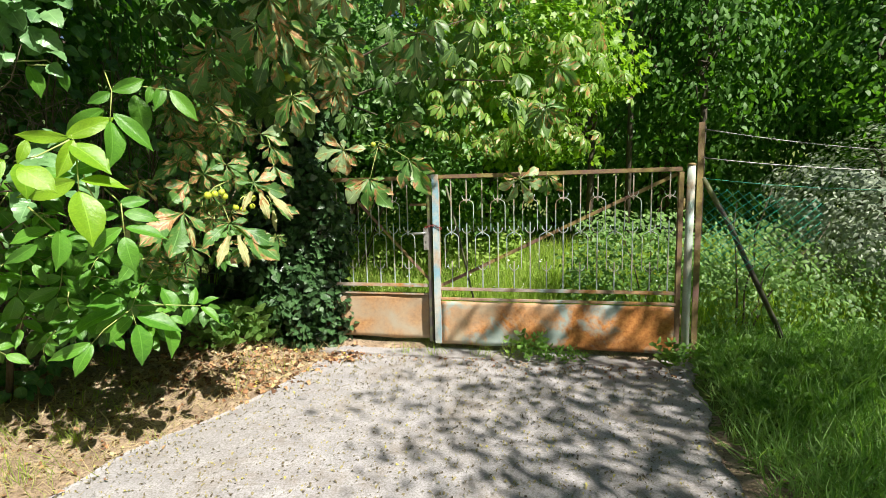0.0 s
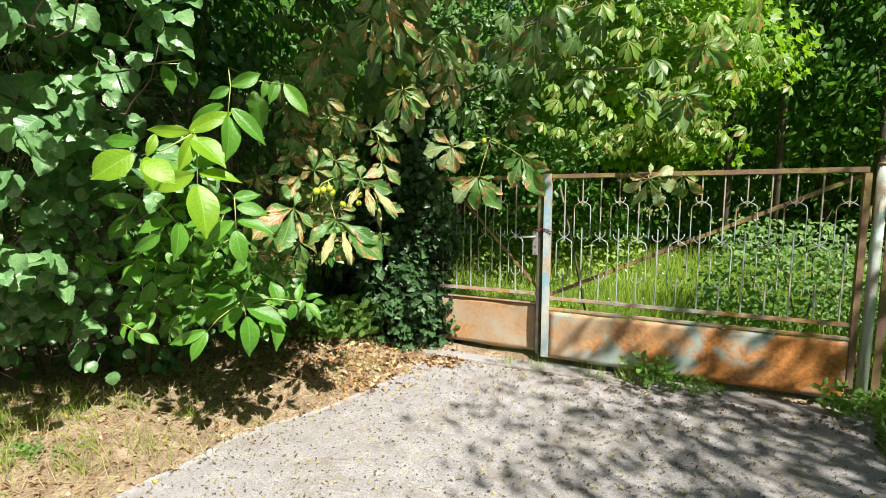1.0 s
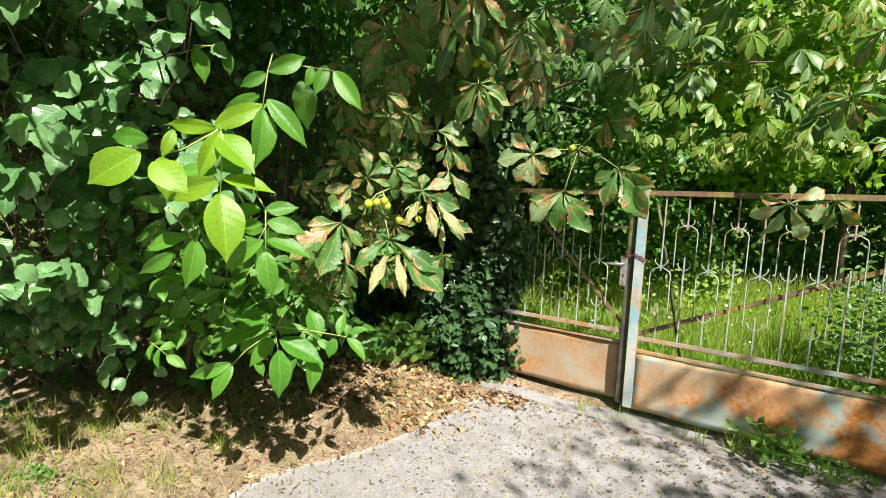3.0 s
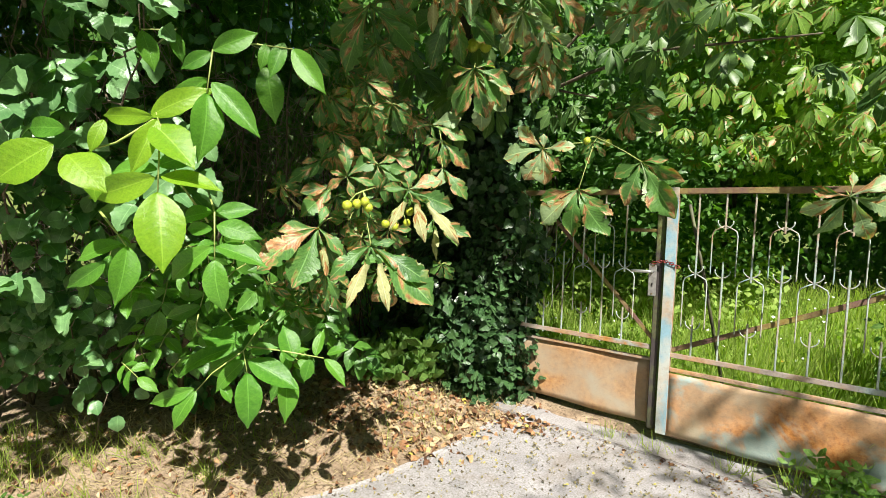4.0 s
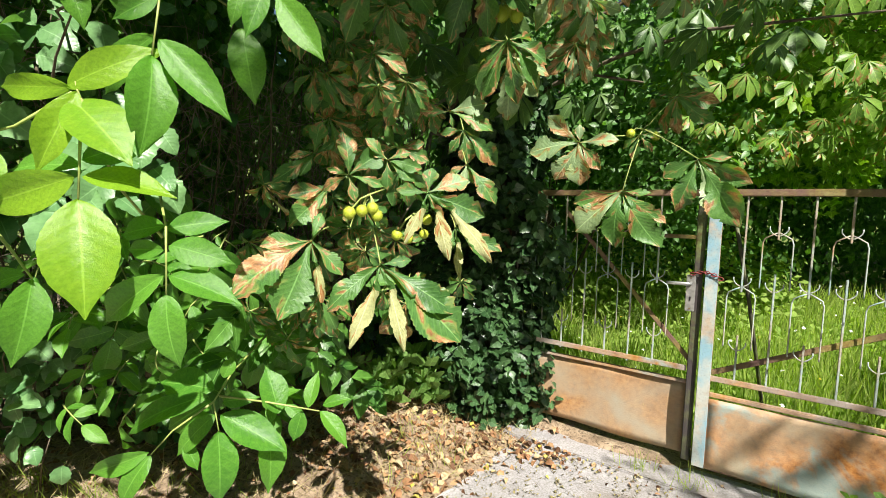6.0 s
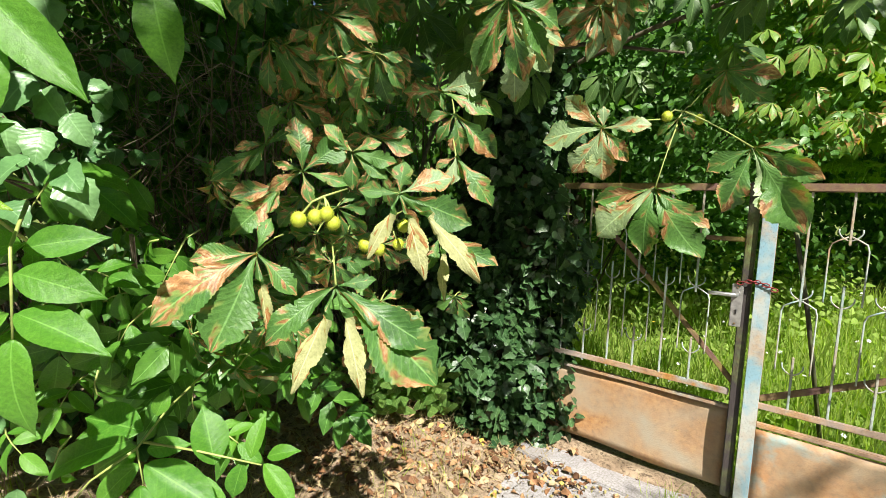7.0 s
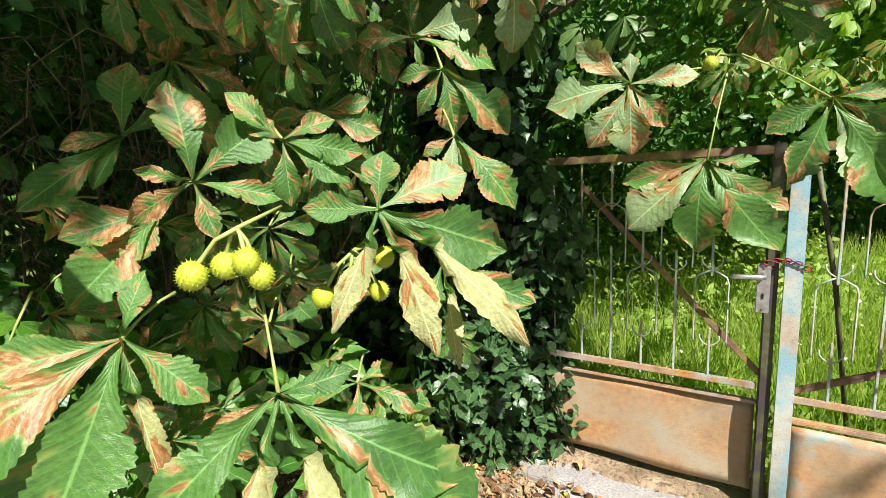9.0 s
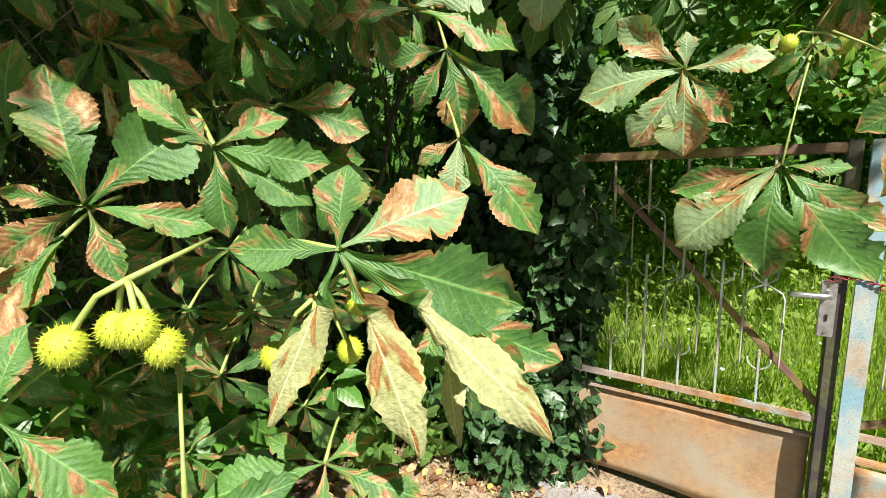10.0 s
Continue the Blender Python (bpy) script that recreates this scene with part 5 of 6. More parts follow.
CHEST_SHEEN = [one("leaflet", chestnut_blade(w, fold, droop, sway, wavy, twist, int(1000 * w + 100 * droop) + 1), M_CHEST_SHEEN)
              for w, fold, droop, sway, wavy, twist in ((0.165, 0.25, 0.5, 0.04, 0.04, 0.3), (0.15, 0.15, 0.7, -0.05, 0.05, -0.4))]
CHEST_CURLED = [turned_leaflet(0.42, 0.088, 0.3, 0.5, 0.04, 0.05, 0.2, 5), turned_leaflet(0.50, 0.092, 0.35, 0.7, -0.04, 0.04, -0.2, 6), turned_leaflet(0.30, 0.080, 0.2, 0.6, 0.06, 0.06, 0.3, 8)]
CHEST_FOLDED = one("leaflet", chestnut_blade(0.14, 1.1, 0.8, 0.02, 0.03, 0.2, 9), M_CHEST)
def walnut_width(t, w, peak=0.44):
    """Broad and rounded below, drawn out to a short point."""
    return ovate(t, w, peak) * (1.0 - 0.5 * min(1.0, max(0.0, (t - 0.74) / 0.2))) + 0.002


WAL, WAL_YOUNG = ([one("leaflet", blade(24, 6, lambda t: walnut_width(t, w, peak), fold, droop, 0.0, 0.012, 0.0, sway, wavy, twist), mat)
                   for w, peak, fold, droop, sway, wavy, twist in ((0.215, 0.45, 0.30, 0.45, 0.03, 0.012, 0.15), (0.195, 0.42, 0.16, 0.8, -0.04, 0.02, -0.2), (0.205, 0.47, 0.42, 0.6, 0.05, 0.015, 0.25))]
                  for mat in (M_WALNUT, M_WALNUT_YOUNG))
hero = random.Random(77)


def basis(axis, normal):
    y = Vector(axis).normalized()
    z = Vector(normal)
    z = (z - z.dot(y) * y).normalized()
    x = y.cross(z)
    return Matrix((x, y, z)).transposed()


def chestnut_leaf(hub, axis, normal, size, spread=120, curled=(), droop=18, stalk=None, n=7, fan=None, pale=0.0):
    """A palmate leaf: its leaflets fan out from the hub, the middle one along axis. curled: leaflets that have rolled up dry.
    fan: for a leaf of its own shape, the turn, length and state (1: rolled, 2: folded) of each leaflet."""
    at = Matrix.Translation(hub)
    B = basis(axis, normal).to_4x4()
    a, z = Vector(axis).normalized(), Vector(normal).normalized()
    end = Vector(stalk) - Vector(hub) if stalk else (-a * 0.25 - z * 0.9 + Vector((0, 0, 0.25))) * 0.13
    pts = [Vector((0, 0, 0)), end * 0.35 + Vector((0, 0, 0.006)), end * 0.7 + Vector((0, 0, 0.006)), end]
    leaf = put("leaf", tube("leaf", pts, [0.0026, 0.0020, 0.0021, 0.0028], M_STEM, 6), chestnut, at)
    for i in range(len(fan) if fan else n):
        s = 2 * i / (n - 1) - 1
        length = size * (1.0 - 0.50 * abs(s) ** 2.0) * hero.uniform(0.88, 1.1)
        turn = spin(spread * s + hero.uniform(-7, 7), droop + hero.uniform(-12, 12))
        state = 1 if i in curled else (2 if hero.random() < 0.08 else 0)
        if fan:
            deg, length, state = fan[i]
            turn = spin(deg, droop + hero.uniform(-7, 7))
        me = hero.choice(CHEST_CURLED) if state == 1 else (CHEST_FOLDED if state == 2 else hero.choice(CHEST_SHEEN if hero.random() < pale else CHEST))
        roll = Matrix.Rotation(radians(hero.uniform(-14, 14) if fan else hero.uniform(-22, 22)), 4, "Y")
        if state == 1:
            roll = Matrix.Rotation(radians(hero.uniform(-25, 25)), 4, "Y")
        local("leaflet", me, leaf, B @ turn @ roll @ Matrix.Diagonal((length * hero.uniform(0.88, 1.1), length, length, 1)))
    return leaf


def near_leaf(hub, normal, tips, stalk=None):
    """A palmate leaf near the path. tips: the end, state (1: turned over, 2: folded, 3: pale with painted sheen) and
    breadth of each leaflet.
    """
    h, z = Vector(hub), Vector(normal).normalized()
    mean = sum((Vector(t) - h for t, _, _ in tips), Vector()).normalized()
    end = Vector(stalk) - h if stalk else (-mean * 0.35 - z * 0.8 + Vector((0, 0, 0.3))) * 0.12
    pts = [Vector((0, 0, 0)), end * 0.35 + Vector((0, 0, 0.006)), end * 0.7 + Vector((0, 0, 0.006)), end]
    leaf = put("leaf", tube("leaf", pts, [0.0030, 0.0020, 0.0021, 0.0028], M_STEM, 6), chestnut, Matrix.Translation(hub))
    for tip, state, wide in tips:
        me = hero.choice(CHEST_CURLED) if state == 1 else CHEST_FOLDED if state == 2 else hero.choice(CHEST_SHEEN if state == 3 else CHEST)
        a = Vector(tip) - h
        ends = [v.co for v in me.vertices[-5:]]
        last = sum(ends, Vector()) / 5
        s = a.length / last.length
        m = Matrix.Translation(hub) @ basis(a, normal).to_4x4() @ Matrix.Rotation(radians(hero.uniform(-16, 16)), 4, "Y") @ last.rotation_difference(Vector((0, 1, 0))).to_matrix().to_4x4()
        broad = s * wide * (1.3 if state == 3 else 1.12 if state == 0 else 1.0)
        put("leaflet", me, leaf, m @ Matrix.Diagonal((broad, s, s, 1)))
    return leaf


def burr_mesh():
    """A round green husk with short soft spines."""
    bm = bmesh.new()
    bmesh.ops.create_icosphere(bm, subdivisions=3, radius=1.0)
    me = bpy.data.meshes.new("fruit")
    bm.to_mesh(me)
    bm.free()
    V = [Vector(v.co) * (1 + 0.03 * math.sin(5 * v.co.x) * math.cos(4 * v.co.y)) for v in me.vertices]
    F = [tuple(p.vertices) for p in me.polygons]
    bpy.data.meshes.remove(me)
    for i in range(130):
        t = math.acos(1 - 2 * (i + 0.5) / 130)
        p = i * 2.39996
        d = Vector((math.sin(t) * math.cos(p), math.sin(t) * math.sin(p), math.cos(t)))
        x = d.orthogonal().normalized() * 0.05
        y = d.cross(x)
        k = len(V)
        V += [d * 0.98 + x, d * 0.98 - 0.5 * x + 0.87 * y, d * 0.98 - 0.5 * x - 0.87 * y, d * hero.uniform(1.15, 1.28)]
        F += [(k, k + 1, k + 3), (k + 1, k + 2, k + 3), (k + 2, k, k + 3)]
    return finish("fruit", V, F, M_BURR)


BURR = burr_mesh()


def fruit_cluster(root, fruits, r):
    """Burrs on short thick stalks that meet at root."""
    at = Matrix.Translation(root)
    runs = []
    for f in fruits:
        v = Vector(f) - Vector(root)
        runs.append(([Vector((0, 0, 0)), v * 0.45 + Vector((0, 0, 0.012)), v * 0.85 + Vector((0, 0, 0.006)), v], [0.0028, 0.0026, 0.0030, 0.0036]))
    up = Vector((-0.01, 0.09, 0.02))
    runs.append(([up, up * 0.5, Vector((0, 0, 0))], [0.002, 0.0026, 0.003]))
    c = put("fruit_stalk", tubes("fruit_cluster", runs, M_STEM, 7), chestnut, at, "cluster of round spiny green burrs")
    for f in fruits:
        q = r * hero.uniform(0.9, 1.08)
        put("fruit", BURR, c, Matrix.Translation(f) @ Matrix.Rotation(hero.uniform(0, 6), 4, "Z") @ Matrix.Diagonal((q, q, q * 1.05, 1)), "spiny yellow-green burr")


walnut = thing("walnut_tree", Matrix.Translation((-2.95, 3.0, 0.05)), "young walnut with large smooth bright green leaflets", "tree")
put("trunk", trunk_mesh([(-2.95, 3.0, -0.1), (-2.75, 2.9, 0.5), (-2.3, 2.75, 1.0), (-1.8, 2.5, 1.35)], [0.022, 0.018, 0.013, 0.006], M_TWIG), walnut)


def walnut_leaf(base, tip, normal, size, pairs=2, young=0.0, terminal=1.0, bent=0.02, flare=62):
    """A pinnate leaf: pairs of leaflets along its rachis and one at the end."""
    b, t = Vector(base), Vector(tip)
    a = (t - b)
    L = a.length
    B = basis(a, normal).to_4x4()
    z = B.to_3x3() @ Vector((0, 0, 1))
    pts = [Vector((0, 0, 0)), a * 0.35 + z * bent, a * 0.7 + z * bent, a]
    leaf = put("leaf", tube("leaf", pts, [0.0034, 0.0026, 0.0021, 0.0016], M_STEM, 6), walnut, Matrix.Translation(b))
    kinds = WAL_YOUNG if young > 0.5 else WAL
    for k in range(pairs):
        f = 0.30 + 0.62 * k / max(1, pairs - 0.35) if pairs > 1 else 0.72
        for side in (-1, 1):
            s = size * (0.72 + 0.22 * k / max(1, pairs - 1)) * hero.uniform(0.88, 1.1)
            m = Matrix.Translation(a * (f + hero.uniform(-0.03, 0.03)) + z * bent * 0.8) @ B @ spin(side * (flare + hero.uniform(-8, 8)), hero.uniform(0, 22))
            m = m @ Matrix.Rotation(radians(hero.uniform(-18, 18)), 4, "Y") @ Matrix.Diagonal((s, s, s, 1))
            local("leaflet", hero.choice(kinds), leaf, m)
    if terminal:
        s = size * terminal * hero.uniform(0.98, 1.08)
        local("leaflet", hero.choice(kinds), leaf, Matrix.Translation(a) @ B @ spin(hero.uniform(-6, 6), hero.uniform(4, 18)) @ Matrix.Diagonal((s, s, s, 1)))
    return leaf


def walnut_stalk(*points):
    """A twig or rachis through the points; leaflets hang on it."""
    p0 = Vector(points[0])
    pts = [Vector(p) - p0 for p in points]
    return put("leaf", tube("leaf", pts, [0.0036 - 0.0018 * i / (len(pts) - 1) for i in range(len(pts))], M_STEM, 6), walnut, Matrix.Translation(p0))


def walnut_leaflet(stalk, base, tip, normal, young=False, wide=1.0):
    a = Vector(tip) - Vector(base)
    s = a.length * 1.04
    me = hero.choice(WAL_YOUNG if young else WAL)
    put("leaflet", me, stalk, Matrix.Translation(base) @ basis(a, normal).to_4x4() @ Matrix.Rotation(radians(hero.uniform(-12, 12)), 4, "Y") @ Matrix.Diagonal((s * wide, s, s, 1)))


near_leaf((-1.272, 2.523, 1.342), (0.745, -0.599, 0.294), [((-1.264, 2.562, 1.425), 0, 1.2), ((-1.197, 2.580, 1.237), 0, 0.95), ((-1.226, 2.516, 1.160), 1, 0.9), ((-1.293, 2.415, 1.118), 0, 1.15), ((-1.383, 2.328, 1.192), 0, 1.1), ((-1.358, 2.408, 1.327), 0, 1)], stalk=(-1.282, 2.613, 1.381))
near_leaf((-1.045, 2.557, 1.283), (0.591, -0.711, 0.381), [((-1.100, 2.495, 1.248), 0, 0.8), ((-1.132, 2.434, 1.167), 0, 0.95), ((-1.067, 2.447, 1.064), 1, 1.1), ((-0.951, 2.541, 1.050), 1, 1), ((-0.830, 2.654, 1.069), 0, 1.1), ((-0.853, 2.665, 1.145), 0, 0.9), ((-0.980, 2.619, 1.296), 0, 1.1)], stalk=(-1.113, 2.613, 1.386))
near_leaf((-0.965, 2.683, 1.494), (0.551, -0.810, 0.202), [((-0.964, 2.701, 1.570), 0, 1.5), ((-0.870, 2.764, 1.538), 3, 1.1), ((-0.818, 2.778, 1.428), 0, 1.05), ((-0.787, 2.769, 1.292), 1, 1), ((-0.890, 2.693, 1.297), 1, 1.35), ((-1.004, 2.618, 1.342), 1, 1.2), ((-1.042, 2.627, 1.501), 0, 1)], stalk=(-1.084, 2.686, 1.493))
near_leaf((-0.957, 2.868, 1.387), (0.400, -0.858, 0.322), [((-0.810, 2.913, 1.313), 0, 1), ((-0.847, 2.881, 1.274), 2, 1), ((-0.918, 2.826, 1.216), 1, 0.9), ((-0.973, 2.824, 1.289), 0, 1)])
near_leaf((-1.192, 2.596, 1.542), (0.703, -0.702, 0.118), [((-1.207, 2.589, 1.669), 0, 1.35), ((-1.124, 2.679, 1.623), 0, 1.25), ((-1.113, 2.682, 1.512), 0, 0.8), ((-1.244, 2.534, 1.494), 0, 1), ((-1.236, 2.548, 1.560), 0, 0.9), ((-1.175, 2.608, 1.462), 0, 0.9)])
near_leaf((-1.107, 2.676, 1.594), (0.631, -0.774, 0.061), [((-1.157, 2.632, 1.656), 0, 1), ((-1.051, 2.723, 1.620), 0, 1), ((-1.024, 2.748, 1.572), 0, 1.1), ((-1.040, 2.734, 1.529), 0, 0.9), ((-1.104, 2.680, 1.501), 0, 1.1), ((-1.146, 2.642, 1.619), 0, 1)])
near_leaf((-1.332, 2.604, 1.612), (0.783, -0.619, 0.063), [((-1.320, 2.618, 1.714), 0, 1.3), ((-1.409, 2.499, 1.513), 0, 0.8), ((-1.375, 2.544, 1.596), 0, 1), ((-1.359, 2.568, 1.538), 0, 1), ((-1.295, 2.654, 1.654), 0, 1)])
near_leaf((-1.062, 3.013, 1.804), (0.461, -0.879, -0.120), [((-0.938, 3.069, 1.837), 3, 1.1), ((-0.920, 3.100, 1.739), 0, 1), ((-1.159, 2.965, 1.802), 0, 1), ((-1.055, 2.999, 1.885), 0, 1.1), ((-1.054, 3.030, 1.749), 0, 1)])
near_leaf((-0.946, 2.919, 1.601), (0.521, -0.846, 0.110), [((-0.853, 2.965, 1.469), 0, 1.15), ((-0.956, 2.912, 1.525), 3, 1.3), ((-0.996, 2.892, 1.570), 0, 1), ((-0.922, 2.930, 1.537), 0, 0.9)])
near_leaf((-0.987, 2.977, 1.728), (0.600, -0.796, -0.080), [((-0.886, 3.061, 1.608), 2, 1.3), ((-1.036, 2.962, 1.648), 0, 1), ((-0.975, 3.006, 1.613), 0, 1.3), ((-1.057, 2.937, 1.713), 0, 1)])
near_leaf((-1.192, 2.870, 1.661), (0.661, -0.743, 0.110), [((-1.253, 2.813, 1.710), 0, 1.15), ((-1.120, 2.936, 1.681), 0, 1), ((-1.107, 2.950, 1.622), 0, 1.2), ((-1.253, 2.814, 1.644), 0, 0.9), ((-1.158, 2.901, 1.727), 0, 1)])
chestnut_leaf((-1.386, 2.769, 1.868), (-0.068, -0.198, -0.978), (0.730, -0.677, 0.094), 0.130, spread=110, droop=16)
chestnut_leaf((-1.311, 2.912, 1.872), (-0.303, -0.288, -0.908), (0.622, -0.776, 0.108), 0.138, spread=115, droop=16)
near_leaf((-1.280, 2.612, 1.507), (0.706, -0.660, 0.258), [((-1.354, 2.513, 1.474), 0, 1.1), ((-1.344, 2.504, 1.382), 0, 1), ((-1.308, 2.575, 1.497), 0, 1.1), ((-1.298, 2.572, 1.430), 0, 1)])
near_leaf((-1.058, 2.738, 1.213), (0.502, -0.639, 0.583), [((-1.155, 2.641, 1.200), 0, 1.1), ((-1.126, 2.712, 1.250), 0, 1), ((-0.952, 2.784, 1.163), 0, 1), ((-1.020, 2.787, 1.232), 0, 1.1), ((-1.041, 2.696, 1.152), 0, 1)])
chestnut_leaf((-1.028, 2.675, 1.153), (0.172, -0.096, -0.980), (0.373, -0.600, 0.708), 0.148, spread=110, droop=16)
chestnut_leaf((-1.022, 3.079, 1.172), (-0.148, -0.230, -0.962), (0.274, -0.738, 0.616), 0.100, spread=110, droop=16)
near_leaf((-0.677, 3.491, 1.744), (-0.000, -0.997, -0.081), [((-0.814, 3.478, 1.861), 3, 0.85), ((-0.677, 3.482, 1.818), 3, 1.3), ((-0.520, 3.490, 1.749), 3, 0.8), ((-0.588, 3.504, 1.631), 0, 1), ((-0.668, 3.512, 1.566), 3, 1.2), ((-0.777, 3.510, 1.590), 3, 1.15), ((-0.895, 3.497, 1.712), 3, 1.1)], stalk=(-0.495, 3.600, 1.783))
near_leaf((-0.496, 3.490, 1.541), (-0.143, -0.981, 0.133), [((-0.695, 3.518, 1.491), 0, 0.8), ((-0.675, 3.505, 1.364), 3, 1), ((-0.517, 3.476, 1.313), 0, 1.35), ((-0.346, 3.449, 1.322), 0, 1), ((-0.333, 3.454, 1.417), 0, 0.9), ((-0.388, 3.472, 1.533), 0, 0.8)], stalk=(-0.451, 3.569, 1.757))
near_leaf((-0.227, 3.597, 1.677), (-0.202, -0.979, 0.005), [((-0.351, 3.621, 1.602), 0, 1.2), ((-0.297, 3.620, 1.469), 0, 1.2), ((-0.125, 3.592, 1.453), 3, 1), ((-0.069, 3.585, 1.409), 0, 1), ((-0.041, 3.572, 1.577), 0, 1), ((-0.110, 3.577, 1.681), 0, 0.9)], stalk=(-0.428, 3.532, 1.792))
chestnut_leaf((-0.319, 3.797, 1.978), (-0.068, -0.198, -0.978), (-0.198, -0.907, 0.371), 0.209, spread=112, droop=14, stalk=(-0.422, 3.673, 1.835))
chestnut_leaf((-0.448, 3.575, 1.780), (-0.148, -0.230, -0.962), (-0.137, -0.990, 0.039), 0.112, spread=100, droop=10, n=5)
chestnut_leaf((-0.874, 3.180, 2.060), (0.157, -0.039, -0.987), (0.449, -0.892, 0.047), 0.215, spread=95, droop=12, pale=0.5)
chestnut_leaf((-0.900, 3.163, 2.030), (0.135, -0.008, -0.991), (0.443, -0.889, 0.113), 0.244, spread=100, droop=12, pale=0.5)
chestnut_leaf((0.583, 3.731, 1.520), (0.510, 0.137, -0.849), (-0.207, -0.942, 0.265), 0.257, spread=130, droop=12, pale=0.5)
chestnut_leaf((0.837, 3.977, 1.553), (0.141, -0.039, -0.989), (-0.096, -0.951, 0.295), 0.222, spread=70, droop=10, n=5)
chestnut_leaf((-1.116, 2.624, 2.180), (0.296, 0.032, -0.955), (0.516, -0.857, 0.023), 0.305, spread=110, curled=(3,), droop=14)
chestnut_leaf((-0.837, 2.979, 2.015), (0.219, -0.004, -0.976), (0.348, -0.935, 0.062), 0.240, spread=100, droop=14)
chestnut_leaf((-0.923, 2.947, 2.286), (0.219, -0.004, -0.976), (0.383, -0.922, 0.064), 0.280, spread=110, droop=14)
chestnut_leaf((-0.619, 3.308, 2.460), (0.141, -0.039, -0.989), (0.222, -0.975, 0.035), 0.273, spread=110, droop=14)
chestnut_leaf((0.767, 3.689, 2.034), (0.370, 0.068, -0.926), (-0.279, -0.938, 0.207), 0.212, spread=110, droop=14)
chestnut_leaf((0.871, 3.745, 2.340), (0.061, -0.075, -0.995), (-0.311, -0.942, 0.123), 0.224, spread=110, droop=14)
fruit_cluster((-1.094, 2.568, 1.483), [(-1.142, 2.538, 1.429), (-1.122, 2.570, 1.436), (-1.079, 2.563, 1.444), (-1.074, 2.578, 1.423)], 0.0163)
fruit_cluster((-1.043, 2.733, 1.429), [(-1.084, 2.704, 1.362), (-1.055, 2.726, 1.351), (-1.006, 2.739, 1.367), (-1.016, 2.775, 1.412)], 0.0151)
fruit_cluster((-0.448, 3.602, 1.808), [(-0.388, 3.623, 1.779), (-0.486, 3.594, 1.790)], 0.0162)
fruit_cluster((-1.389, 2.827, 2.008), [(-1.383, 2.823, 1.949), (-1.381, 2.832, 1.919), (-1.337, 2.846, 1.920)], 0.0217)
fruit_cluster((-0.913, 3.124, 2.214), [(-0.914, 3.119, 2.164), (-0.893, 3.143, 2.183), (-0.863, 3.145, 2.160)], 0.0262)
stalk = walnut_stalk((-1.415, 2.166, 1.360), (-1.360, 2.036, 1.481), (-1.323, 1.956, 1.645), (-1.329, 1.955, 1.667))
walnut_leaflet(stalk, (-1.344, 1.947, 1.656), (-1.186, 2.008, 1.741), (0.924, -0.291, 0.247), True, wide=0.8)
walnut_leaflet(stalk, (-1.332, 1.950, 1.631), (-1.179, 1.961, 1.541), (0.902, -0.426, 0.062), True, wide=1.25)
walnut_leaflet(stalk, (-1.323, 1.956, 1.647), (-1.319, 1.879, 1.500), (0.758, -0.645, 0.099), True, wide=0.8)
walnut_leaflet(stalk, (-1.334, 1.951, 1.654), (-1.499, 1.849, 1.652), (0.877, -0.475, -0.068), True, wide=0.6)
walnut_leaflet(stalk, (-1.436, 1.878, 1.639), (-1.428, 1.830, 1.552), (0.756, -0.502, 0.420), True, wide=0.9)
stalk = walnut_stalk((-1.317, 1.958, 1.634), (-1.314, 1.951, 1.543), (-1.312, 1.944, 1.446))
walnut_leaflet(stalk, (-1.312, 1.944, 1.446), (-1.220, 1.906, 1.250), (0.906, -0.402, 0.134), True, wide=1.2)
walnut_leaflet(stalk, (-1.322, 1.943, 1.488), (-1.454, 1.828, 1.414), (0.917, -0.369, 0.149), True, wide=0.9)
walnut_leaflet(stalk, (-1.307, 1.950, 1.489), (-1.175, 2.036, 1.481), (0.790, -0.414, 0.453), True, wide=0.9)
walnut_leaflet(stalk, (-1.359, 1.972, 1.512), (-1.479, 1.892, 1.518), (0.902, -0.264, 0.342), wide=0.9)
walnut_leaflet(stalk, (-1.368, 1.979, 1.525), (-1.248, 2.053, 1.578), (0.847, -0.470, 0.247), wide=0.9)
stalk = walnut_stalk((-1.333, 1.951, 1.645), (-1.427, 1.900, 1.580), (-1.487, 1.869, 1.561))
walnut_leaflet(stalk, (-1.453, 1.852, 1.551), (-1.390, 1.828, 1.434), (0.964, -0.265, 0.033), True, wide=1.4)
walnut_leaflet(stalk, (-1.392, 1.743, 1.552), (-1.480, 1.640, 1.456), (0.851, -0.477, 0.221), True, wide=1.35)
walnut_leaflet(stalk, (-1.355, 1.756, 1.527), (-1.234, 1.748, 1.462), (0.844, -0.512, 0.162), True, wide=1.5)
walnut_leaflet(stalk, (-1.404, 1.775, 1.596), (-1.523, 1.702, 1.603), (0.920, -0.391, 0.037), wide=0.9)
stalk = walnut_stalk((-1.457, 1.869, 1.391), (-1.413, 1.886, 1.336), (-1.382, 1.897, 1.294))
walnut_leaflet(stalk, (-1.359, 1.887, 1.297), (-1.320, 1.849, 1.152), (0.826, -0.262, 0.499), wide=1.05)
walnut_leaflet(stalk, (-1.396, 1.891, 1.302), (-1.506, 1.813, 1.266), (0.720, -0.401, 0.566), wide=0.9)
walnut_leaflet(stalk, (-1.435, 1.868, 1.250), (-1.497, 1.798, 1.171), (0.953, -0.211, 0.219), wide=0.9)
stalk = walnut_stalk((-1.812, 2.798, 2.145), (-1.443, 2.296, 2.004), (-1.224, 2.054, 1.849), (-1.233, 2.040, 1.728))
